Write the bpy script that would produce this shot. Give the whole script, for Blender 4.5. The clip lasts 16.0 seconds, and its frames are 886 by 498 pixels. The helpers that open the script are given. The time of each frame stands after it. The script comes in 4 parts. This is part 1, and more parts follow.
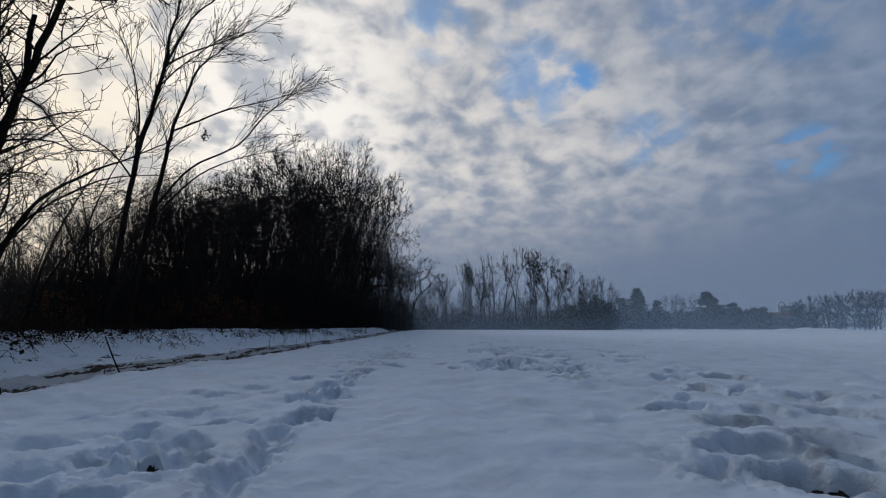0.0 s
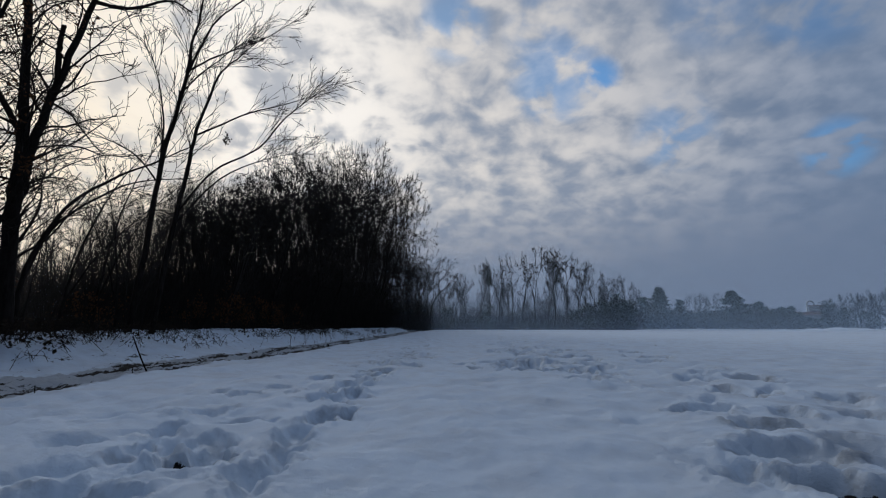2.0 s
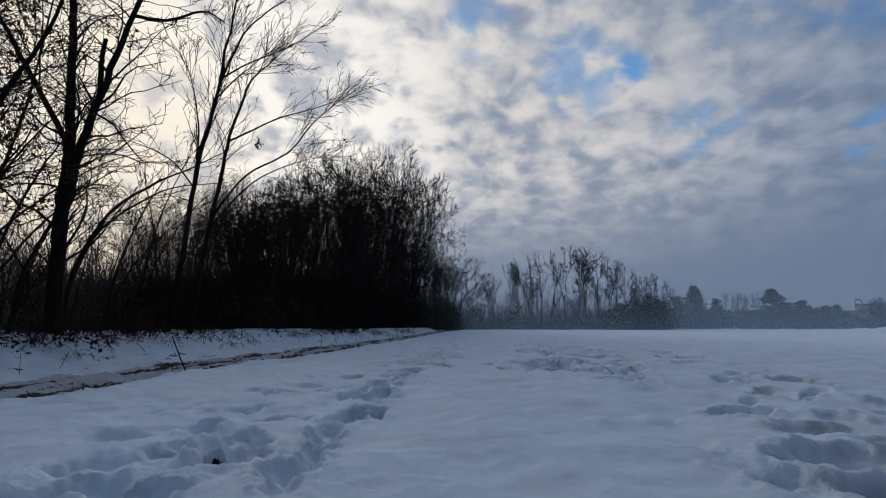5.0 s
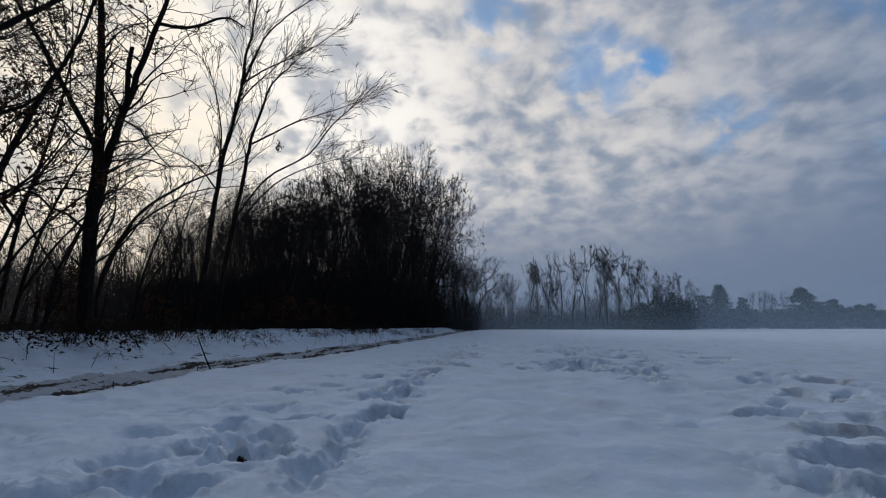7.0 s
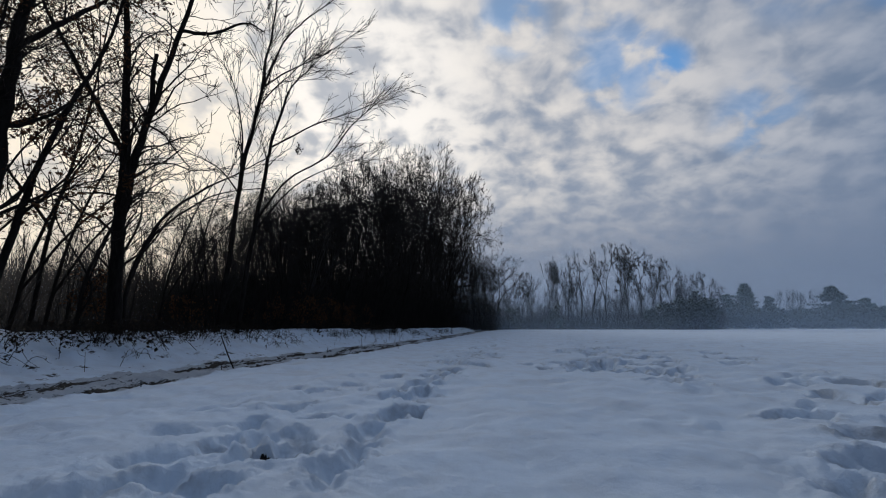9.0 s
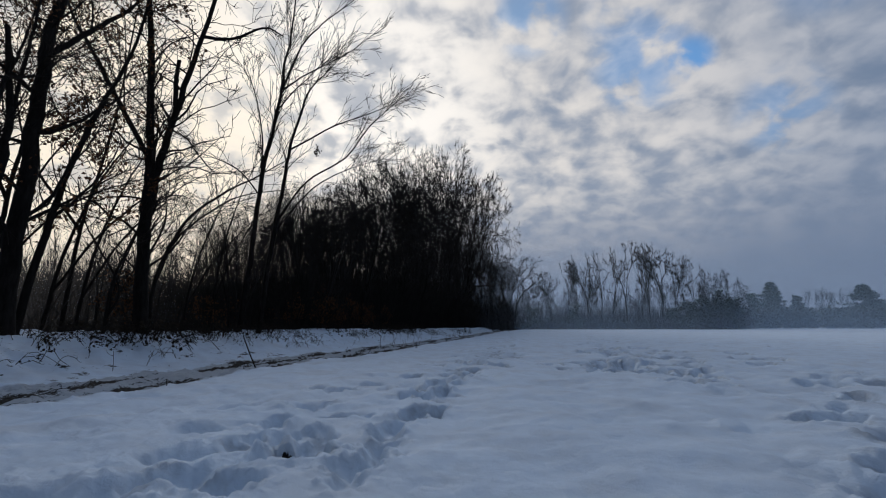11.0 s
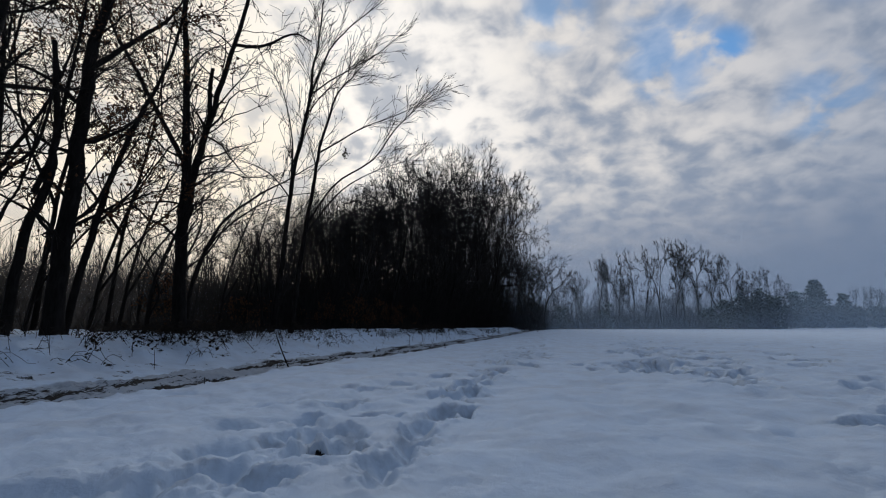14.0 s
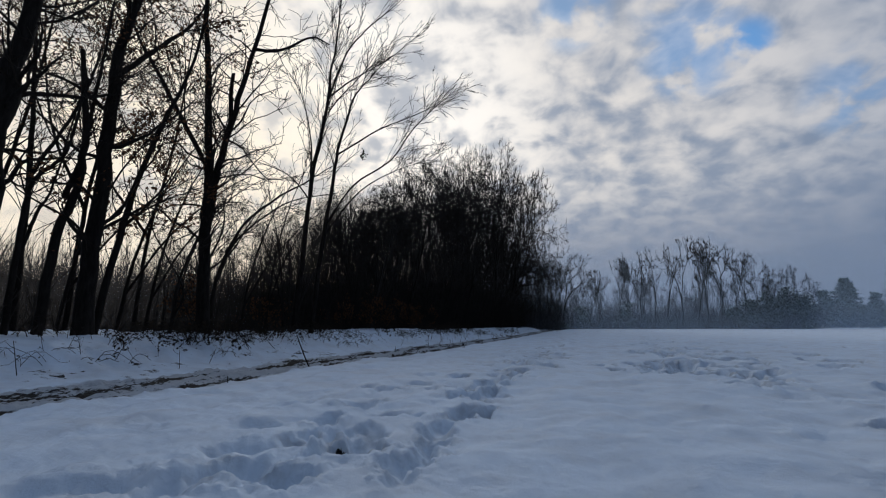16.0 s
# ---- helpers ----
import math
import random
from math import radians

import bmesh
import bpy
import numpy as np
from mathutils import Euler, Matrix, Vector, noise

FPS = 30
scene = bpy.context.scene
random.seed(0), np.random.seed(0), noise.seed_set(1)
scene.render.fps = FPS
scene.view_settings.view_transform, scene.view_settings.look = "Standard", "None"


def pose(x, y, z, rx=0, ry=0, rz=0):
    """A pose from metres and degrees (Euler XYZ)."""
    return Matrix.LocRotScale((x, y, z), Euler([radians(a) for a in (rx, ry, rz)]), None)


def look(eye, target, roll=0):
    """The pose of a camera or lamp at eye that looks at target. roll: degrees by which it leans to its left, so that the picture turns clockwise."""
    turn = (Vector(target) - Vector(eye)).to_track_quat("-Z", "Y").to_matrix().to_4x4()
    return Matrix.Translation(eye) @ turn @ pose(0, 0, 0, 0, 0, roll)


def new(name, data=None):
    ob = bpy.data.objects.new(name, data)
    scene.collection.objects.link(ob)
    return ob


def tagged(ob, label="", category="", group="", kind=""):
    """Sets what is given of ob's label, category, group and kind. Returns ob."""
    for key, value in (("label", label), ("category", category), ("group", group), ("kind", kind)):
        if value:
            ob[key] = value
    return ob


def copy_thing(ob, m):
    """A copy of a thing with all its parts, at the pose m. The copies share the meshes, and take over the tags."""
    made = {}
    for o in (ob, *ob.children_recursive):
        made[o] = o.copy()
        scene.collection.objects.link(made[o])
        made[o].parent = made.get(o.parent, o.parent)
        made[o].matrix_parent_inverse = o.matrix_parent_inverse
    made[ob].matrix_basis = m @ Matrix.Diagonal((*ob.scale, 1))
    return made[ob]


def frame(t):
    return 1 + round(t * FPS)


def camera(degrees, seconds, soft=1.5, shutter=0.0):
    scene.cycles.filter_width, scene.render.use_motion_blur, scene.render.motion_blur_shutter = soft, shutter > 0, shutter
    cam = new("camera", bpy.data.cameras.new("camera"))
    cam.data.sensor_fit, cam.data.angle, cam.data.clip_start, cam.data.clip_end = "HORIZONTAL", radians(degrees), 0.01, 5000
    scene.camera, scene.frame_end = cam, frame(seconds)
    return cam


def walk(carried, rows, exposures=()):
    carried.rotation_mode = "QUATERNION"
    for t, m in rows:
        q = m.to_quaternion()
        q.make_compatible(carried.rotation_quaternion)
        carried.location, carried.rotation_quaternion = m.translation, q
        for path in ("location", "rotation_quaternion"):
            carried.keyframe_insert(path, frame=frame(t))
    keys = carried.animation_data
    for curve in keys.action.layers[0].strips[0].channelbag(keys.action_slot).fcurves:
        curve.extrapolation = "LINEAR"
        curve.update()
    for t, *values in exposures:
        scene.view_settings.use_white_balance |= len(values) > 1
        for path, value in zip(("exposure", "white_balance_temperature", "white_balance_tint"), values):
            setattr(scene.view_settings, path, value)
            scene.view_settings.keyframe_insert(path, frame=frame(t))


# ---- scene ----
# ------------------------------------------------------------------ camera
cam = camera(87.35, 16.0, soft=1.1)
EYE = 0.75      # lens height above the field, metres
ARM = 0.06      # the lens sits this far ahead of the tripod's axis
TURNS = [(0.0, 0.0), (1.0, 1.15), (2.0, 2.27), (3.0, 3.41), (4.0, 4.57), (6.5, 7.47), (7.5, 8.66), (9.0, 10.35), (11.5, 13.15),
         (12.5, 14.31), (13.5, 15.47), (14.5, 16.6), (16.0, 18.28)]


def turned(t, yaw):
    a = radians(yaw)
    return pose(-ARM * math.sin(a), ARM * math.cos(a), EYE, 90 + 9.63 - 0.002 * t, -0.05 + 0.0135 * t, yaw)


walk(cam, [(t, turned(t, yaw)) for t, yaw in TURNS], [(0.0, 0.03, 5700, 10), (16.0, 0.15, 5700, 10)])

# ------------------------------------------------------------------ sky and sun
SUN_AZ, SUN_EL = 27.0, 18.0     # degrees left of +y, and up


def from_angles(az, el):
    a, e = radians(az), radians(el)
    return Vector((-math.sin(a) * math.cos(e), math.cos(a) * math.cos(e), math.sin(e)))


world = bpy.data.worlds.new("winter_sky")
scene.world = world
world.use_nodes = True
wn, wl = world.node_tree.nodes, world.node_tree.links
wn.clear()


class Nodes:
    """Short spellings for node arithmetic in one tree."""

    def __init__(self, tree):
        self.n, self.l = tree.nodes, tree.links

    def put(self, socket, value):
        if hasattr(value, "links"):
            self.l.new(value, socket)
        else:
            socket.default_value = value

    def math(self, op, a, b=0.0, c=0.0, clamp=False):
        m = self.n.new("ShaderNodeMath")
        m.operation, m.use_clamp = op, clamp
        for s, v in zip(m.inputs, (a, b, c)):
            self.put(s, v)
        return m.outputs[0]

    def vec(self, op, a, b=(0, 0, 0)):
        m = self.n.new("ShaderNodeVectorMath")
        m.operation = op
        self.put(m.inputs[0], a)
        self.put(m.inputs[1], b)
        return m.outputs["Value"] if op in ("DOT_PRODUCT", "LENGTH", "DISTANCE") else m.outputs[0]

    def ramp(self, v, a, b, lo=0.0, hi=1.0, smooth=True):
        m = self.n.new("ShaderNodeMapRange")
        m.interpolation_type = "SMOOTHSTEP" if smooth else "LINEAR"
        for s, x in zip(m.inputs, (v, a, b, lo, hi)):
            self.put(s, x)
        return m.outputs[0]

    def noise(self, vector, scale, detail=3.0, rough=0.5, distort=0.0):
        m = self.n.new("ShaderNodeTexNoise")
        self.put(m.inputs["Vector"], vector)
        for k, x in (("Scale", scale), ("Detail", detail), ("Roughness", rough), ("Distortion", distort)):
            m.inputs[k].default_value = x
        return m.outputs[0]

    def mix(self, f, a, b):
        m = self.n.new("ShaderNodeMix")
        m.data_type = "RGBA"
        self.put(m.inputs[0], f)
        for s, v in ((m.inputs[6], a), (m.inputs[7], b)):
            self.put(s, v if hasattr(v, "links") else (*v, 1.0))
        return m.outputs[2]


def lobe(k, direction, toward, inner, outer):
    """1 within inner degrees of a direction of the sky, 0 past outer degrees."""
    d = k.vec("DOT_PRODUCT", direction, tuple(toward))
    return k.ramp(d, math.cos(radians(outer)), math.cos(radians(inner)))


k = Nodes(world.node_tree)
way = wn.new("ShaderNodeTexCoord").outputs["Generated"]
sep = wn.new("ShaderNodeSeparateXYZ")
wl.new(way, sep.inputs[0])
up = sep.outputs[2]
flat = k.math("ADD", k.math("MAXIMUM", up, 0.0), 0.42)
comb = wn.new("ShaderNodeCombineXYZ")
wl.new(k.math("DIVIDE", sep.outputs[0], flat), comb.inputs[0])
wl.new(k.math("DIVIDE", sep.outputs[1], flat), comb.inputs[1])
deck = comb.outputs[0]          # the cloud deck, seen as a level sheet
sky = wn.new("ShaderNodeTexSky")
sky.sky_type, sky.sun_disc = "NISHITA", False
sky.sun_elevation, sky.sun_rotation = radians(SUN_EL), radians(-SUN_AZ)
blue = k.vec("MULTIPLY", sky.outputs[0], (0.058, 0.098, 0.125))
clumps = k.noise(deck, 11.0, 4.0, 0.48, 0.25)
veins = k.math("ABSOLUTE", k.math("SUBTRACT", k.noise(k.vec("ADD", deck, (1.3, 7.1, 0)), 8.0, 4.0, 0.5, 0.3), 0.5))
veins = k.ramp(veins, 0.16, 0.0)                             # thin bright seams between the cloudlets
banks = k.noise(k.vec("ADD", deck, (3.7, 1.2, 0)), 2.9, 3.0, 0.5, 0.2)
sunward = k.vec("DOT_PRODUCT", way, tuple(from_angles(SUN_AZ, SUN_EL)))
glow = lobe(k, way, from_angles(28, 23), 2, 27)             # thin cloud round the hidden sun
halo = k.ramp(sunward, 0.36, 0.99)
mingled = k.math("ADD", k.math("ADD", k.math("MULTIPLY", clumps, 0.66), k.math("MULTIPLY", veins, 0.09)), k.math("MULTIPLY", banks, 0.30))
lit = k.math("MULTIPLY", k.ramp(mingled, 0.35, 0.735), k.ramp(up, 0.08, 0.36, 0.16, 1.0), clamp=True)
shade = k.mix(halo, (0.139, 0.181, 0.247), (0.280, 0.302, 0.338))
bright = k.mix(halo, (0.245, 0.278, 0.335), (0.80, 0.70, 0.575))
cloud = k.mix(lit, shade, bright)
cloud = k.mix(k.math("MULTIPLY", glow, k.ramp(mingled, 0.42, 0.62, 0.25, 1.0)), cloud, (1.02, 0.90, 0.74))
gaps = k.math("MAXIMUM", lobe(k, way, from_angles(-17.6, 28.3), 0.4, 3.0), k.math("MULTIPLY", lobe(k, way, from_angles(-39.6, 16.8), 0.3, 3.4), 0.8))
for az, el, wide, much in ((-12.5, 29.3, 6.5, 0.55), (-25.6, 21.2, 5.0, 0.4), (1.0, 35.5, 5.0, 0.5), (-40, 31, 7, 0.5), (-11, 34, 5, 0.35), (-31, 33, 6, 0.3)):
    gaps = k.math("MAXIMUM", gaps, k.math("MULTIPLY", lobe(k, way, from_angles(az, el), 0.5, wide), much))
gaps = k.math("MULTIPLY", gaps, k.ramp(clumps, 0.60, 0.42))
cloud = k.mix(k.math("MULTIPLY", gaps, 0.9), cloud, blue)
low = k.mix(lobe(k, way, from_angles(46, 10), 6, 38), (0.150, 0.178, 0.232), (0.86, 0.66, 0.42))
cloud = k.mix(k.ramp(up, 0.02, 0.30, 0.92, 0.0), cloud, low)
cloud = k.mix(k.math("MULTIPLY", lobe(k, way, from_angles(54, 15), 4, 30), k.ramp(clumps, 0.35, 0.6, 0.45, 0.95)), cloud, (1.02, 0.84, 0.60))
cloud = k.mix(k.math("MULTIPLY", lobe(k, way, from_angles(29.9, 12.4), 0.6, 3.0), k.ramp(clumps, 0.42, 0.56)), cloud, (1.3, 1.15, 0.9))
dim = k.ramp(sunward, -0.7, 0.35, 0.35, 1.0)    # the sky darkens away from the sun
cloud = k.vec("MULTIPLY", cloud, k.mix(dim, (0.0, 0.02, 0.08), (1, 1, 1)))
back = wn.new("ShaderNodeBackground")
wl.new(cloud, back.inputs[0])
back.inputs[1].default_value = 1.0
wl.new(back.outputs[0], wn.new("ShaderNodeOutputWorld").inputs[0])

sun = new("sun", bpy.data.lights.new("sun", "SUN"))
sun.data.energy, sun.data.angle, sun.data.color = 1.1, radians(22), (1.0, 0.94, 0.86)
sun.matrix_world = look(from_angles(SUN_AZ, SUN_EL) * 100, (0, 0, 0))


# ------------------------------------------------------------------ materials
def material(name, rough=0.8, spec=0.3):
    m = bpy.data.materials.new(name)
    m.use_nodes = True
    b = m.node_tree.nodes["Principled BSDF"]
    b.inputs["Roughness"].default_value = rough
    b.inputs["Specular IOR Level"].default_value = spec
    kk = Nodes(m.node_tree)
    where = kk.n.new("ShaderNodeTexCoord").outputs["Object"]
    return m, b, kk, where


def bumped(kk, b, height, strength, distance):
    n = kk.n.new("ShaderNodeBump")
    n.inputs["Strength"].default_value, n.inputs["Distance"].default_value = strength, distance
    kk.l.new(height, n.inputs["Height"])
    kk.l.new(n.outputs[0], b.inputs["Normal"])


def mottled(name, dark, pale, scale, rough=0.9, bump=0.4, stretch=(1, 1, 1), each=0.0):
    """Two tones of one surface, mingled at a coarse and a fine scale; each: how far single objects differ."""
    m, b, kk, where = material(name, rough, 0.06)
    v = kk.vec("MULTIPLY", where, stretch)
    fine, coarse = kk.noise(v, scale, 5.0, 0.65), kk.noise(v, scale * 0.17, 3.0)
    f = kk.ramp(kk.math("ADD", kk.math("MULTIPLY", fine, 0.6), kk.math("MULTIPLY", coarse, 0.4)), 0.32, 0.68)
    col = kk.mix(f, dark, pale)
    if each:
        rnd = kk.n.new("ShaderNodeObjectInfo").outputs["Random"]
        col = kk.mix(kk.math("MULTIPLY", rnd, each), col, pale)
    kk.l.new(col, b.inputs["Base Color"])
    bumped(kk, b, fine, bump, 0.02)
    return m


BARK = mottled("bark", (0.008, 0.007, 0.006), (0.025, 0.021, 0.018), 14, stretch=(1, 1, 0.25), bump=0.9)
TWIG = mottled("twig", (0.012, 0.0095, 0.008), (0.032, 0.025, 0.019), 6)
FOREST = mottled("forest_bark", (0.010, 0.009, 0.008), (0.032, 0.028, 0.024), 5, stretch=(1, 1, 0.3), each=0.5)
DEAD_LEAF = mottled("dead_leaf", (0.05, 0.026, 0.013), (0.14, 0.065, 0.028), 9, each=0.0)
BRAMBLE_LEAF = mottled("bramble_leaf", (0.018, 0.016, 0.012), (0.05, 0.036, 0.024), 11)
EVERGREEN = mottled("evergreen", (0.018, 0.036, 0.020), (0.05, 0.085, 0.045), 3)
HEDGE = mottled("hedge_leaf", (0.022, 0.034, 0.022), (0.06, 0.075, 0.045), 2)
STRAW = mottled("straw", (0.09, 0.065, 0.035), (0.20, 0.15, 0.09), 20)
RENDERED_WALL = mottled("rendered_wall", (0.30, 0.31, 0.32), (0.42, 0.42, 0.42), 1.2)
ROOF_TILE = mottled("roof_tile", (0.12, 0.07, 0.05), (0.20, 0.12, 0.09), 2.0)
STEEL, _b, _k, _w = material("galvanised_steel", 0.45, 0.5)
_b.inputs["Base Color"].default_value, _b.inputs["Metallic"].default_value = (0.4, 0.42, 0.44, 1), 0.8
WINDOW_GLASS, _b, _k, _w = material("window_glass", 0.1, 0.5)
_b.inputs["Base Color"].default_value = (0.02, 0.025, 0.03, 1)


def make_ground_material():
    m, b, kk, where = material("snow_and_soil", 0.75, 0.10)
    at = kk.n.new("ShaderNodeAttribute")
    at.attribute_name = "bare"
    fine = kk.noise(where, 22.0, 5.0, 0.6)
    grain = kk.noise(where, 160.0, 2.0, 0.6)
    stain = kk.noise(where, 1.1, 4.0, 0.6)
    snow = kk.mix(kk.ramp(stain, 0.42, 0.72, 0.0, 0.7), (0.68, 0.775, 0.89), (0.60, 0.655, 0.725))
    tr = kk.n.new("ShaderNodeAttribute")
    tr.attribute_name = "trodden"
    dirt = kk.math("MULTIPLY", kk.ramp(tr.outputs["Fac"], 0.5, 1.55, 0.2, 1.4), kk.ramp(kk.noise(where, 3.0, 4.0, 0.6), 0.42, 0.70))
    dirt = kk.math("MAXIMUM", dirt, kk.ramp(tr.outputs["Fac"], 1.0, 1.5, 0.0, 1.0))     # slush on the track
    snow = kk.mix(kk.math("MULTIPLY", dirt, 0.6), snow, (0.185, 0.19, 0.20))
    soil = kk.mix(kk.ramp(fine, 0.35, 0.65), (0.008, 0.0078, 0.0075), (0.040, 0.037, 0.034))
    f = kk.ramp(kk.math("ADD", at.outputs["Fac"], kk.math("MULTIPLY", kk.math("SUBTRACT", kk.noise(kk.vec("MULTIPLY", where, (20, 6, 10)), 1.0, 5.0, 0.7), 0.5), 1.1)), 0.44, 0.56)
    kk.l.new(kk.mix(f, snow, soil), b.inputs["Base Color"])
    kk.l.new(kk.ramp(f, 0.0, 1.0, 0.72, 0.8), b.inputs["Roughness"])
    crumbs = kk.math("MULTIPLY", fine, kk.ramp(tr.outputs["Fac"], 0.0, 1.0, 0.5, 0.8))
    bumped(kk, b, kk.math("ADD", crumbs, kk.math("MULTIPLY", grain, 0.2)), 0.6, 0.035)
    b.inputs["Subsurface Weight"].default_value = 0.0
    return m


GROUND = make_ground_material()


def make_mist_material(name, top, density, tone, fade):
    """Thin mist: mostly clear, thickest near the ground, pale droplets that scatter the sky's light."""
    m = bpy.data.materials.new(name)
    m.use_nodes = True
    kk = Nodes(m.node_tree)
    kk.n.clear()
    where = kk.n.new("ShaderNodeTexCoord").outputs["Object"]
    sp = kk.n.new("ShaderNodeSeparateXYZ")
    kk.l.new(where, sp.inputs[0])
    thick = kk.ramp(sp.outputs[2], 0.0, top, 1.0, 0.0)
    thick = kk.math("MULTIPLY", kk.math("MULTIPLY", thick, thick), density)
    thick = kk.math("MULTIPLY", thick, kk.ramp(kk.noise(where, 0.03, 2.0), 0.2, 0.8, 0.75, 1.25))
    thick = kk.math("MULTIPLY", thick, kk.ramp(sp.outputs[fade[0]], fade[1], fade[2]))     # thins out towards one end
    clear, dif, tra = (kk.n.new("ShaderNodeBsdf" + n) for n in ("Transparent", "Diffuse", "Translucent"))
    for s in (dif, tra):
        s.inputs["Color"].default_value = (*tone, 1)
    both, out = kk.n.new("ShaderNodeMixShader"), kk.n.new("ShaderNodeMixShader")
    kk.l.new(dif.outputs[0], both.inputs[1])
    kk.l.new(tra.outputs[0], both.inputs[2])
    kk.l.new(thick, out.inputs[0])
    kk.l.new(clear.outputs[0], out.inputs[1])
    kk.l.new(both.outputs[0], out.inputs[2])
    kk.l.new(out.outputs[0], kk.n.new("ShaderNodeOutputMaterial").inputs[0])
    return m


# ------------------------------------------------------------------ helpers for building
def smooth(x, a, b):
    t = np.clip((np.asarray(x, float) - a) / (b - a), 0, 1)
    return t * t * (3 - 2 * t)


_table = np.random.RandomState(11).rand(256, 256)


def lattice(x, y):
    """Smooth value noise on the plan, 0 to 1."""
    xi, yi = np.floor(x).astype(int), np.floor(y).astype(int)
    fx, fy = x - xi, y - yi
    fx, fy = fx * fx * (3 - 2 * fx), fy * fy * (3 - 2 * fy)
    a, b = _table[xi & 255, yi & 255], _table[(xi + 1) & 255, yi & 255]
    c, d = _table[xi & 255, (yi + 1) & 255], _table[(xi + 1) & 255, (yi + 1) & 255]
    return (a * (1 - fx) + b * fx) * (1 - fy) + (c * (1 - fx) + d * fx) * fy


def layered(x, y, scale, octaves=3):
    total, weight, w = 0.0, 0.0, 1.0
    for i in range(octaves):
        total = total + w * lattice(x * scale + 17.3 * i, y * scale + 5.1 * i)
        weight, w, scale = weight + w, w * 0.5, scale * 2.03
    return total / weight - 0.5


def mesh_object(name, verts, faces, mat, parent=None, label="", smoothed=True):
    me = bpy.data.meshes.new(name)
    me.from_pydata(verts, [], faces)
    me.materials.append(mat)
    if smoothed:
        me.polygons.foreach_set("use_smooth", np.ones(len(me.polygons), bool))
    ob = new(name, me)
    if parent:
        ob.parent = parent
    if label:
        tagged(ob, label)
    return ob


class Tubes:
    """Collects tapering round branches, to be made as one mesh."""

    def __init__(self):
        self.lots = {}

    def add(self, pts, radii, sides=3):
        self.lots.setdefault((len(pts), sides), []).append((pts, radii))

    def shape(self, start=0):
        """Vertices and faces of all branches, numbered from start."""
        vs, fs = [], []
        for (n, sides), lot in self.lots.items():
            p = np.array([q[0] for q in lot], float)
            r = np.array([q[1] for q in lot], float)
            t = np.gradient(p, axis=1)
            t /= np.linalg.norm(t, axis=2)[..., None] + 1e-9
            steep = np.abs(p[:, -1, 2] - p[:, 0, 2]) > 0.7 * np.linalg.norm(p[:, -1] - p[:, 0], axis=1)
            ref = np.where(steep[:, None, None], np.array((1.0, 0.2, 0.1)), np.array((0.1, 0.15, 1.0)))
            u = np.cross(t, ref)
            u /= np.linalg.norm(u, axis=2)[..., None] + 1e-9
            w = np.cross(t, u)
            a = np.arange(sides) * 2 * np.pi / sides
            ring = p[:, :, None] + r[:, :, None, None] * (np.cos(a)[:, None] * u[:, :, None] + np.sin(a)[:, None] * w[:, :, None])
            vs.append(ring.reshape(-1, 3))
            k0 = start + np.arange(len(lot))[:, None, None] * n * sides + np.arange(n - 1)[None, :, None] * sides
            j = np.arange(sides)[None, None]
            j2 = (j + 1) % sides
            fs.append(np.stack([k0 + j, k0 + j2, k0 + sides + j2, k0 + sides + j], -1).reshape(-1, 4))
            start += len(vs[-1])
        return (np.concatenate(vs), np.concatenate(fs)) if vs else (np.zeros((0, 3)), np.zeros((0, 4), int))

    def make(self, name, mat, parent=None, label=""):
        return joined([self], name, mat, parent, label)


def joined(tubes, name, mat, parent=None, label="", kind=""):
    """Several collections of branches as one mesh."""
    off, vs, fs = 0, [], []
    for t in tubes:
        v, f = t.shape(off)
        vs.append(v)
        fs.append(f)
        off += len(v)
    ob = mesh_object(name, np.concatenate(vs), np.concatenate(fs).tolist(), mat, parent, label)
    return tagged(ob, kind=kind)


class Leaves:
    """Collects small bent leaves as one mesh."""

    def __init__(self, rng):
        self.v, self.f, self.rng = [], [], rng

    def add(self, at, size):
        r = self.rng
        a = r.normal(size=3)
        a /= np.linalg.norm(a)
        b = np.cross(a, r.normal(size=3))
        b /= np.linalg.norm(b) + 1e-9
        c = np.cross(a, b) * size * 0.25
        i = len(self.v)
        at = np.asarray(at)
        self.v += [at, at + a * size * 0.5 + b * size * 0.32 + c, at + a * size, at + a * size * 0.5 - b * size * 0.32 + c]
        self.f += [(i, i + 1, i + 2), (i, i + 2, i + 3)]

    def make(self, name, mat, parent=None, label=""):
        return mesh_object(name, np.array(self.v), self.f, mat, parent, label, False)


def spline(points, n):
    """n points of a smooth line through the given ones."""
    p = np.asarray(points, float)
    p = np.vstack([2 * p[0] - p[1], p, 2 * p[-1] - p[-2]])
    s = np.linspace(0, len(p) - 3 - 1e-6, n)
    i = s.astype(int)
    t = (s - i)[:, None]
    a, b, c, d = p[i], p[i + 1], p[i + 2], p[i + 3]
    return 0.5 * (2 * b + (c - a) * t + (2 * a - 5 * b + 4 * c - d) * t * t + (3 * b - a - 3 * c + d) * t ** 3)


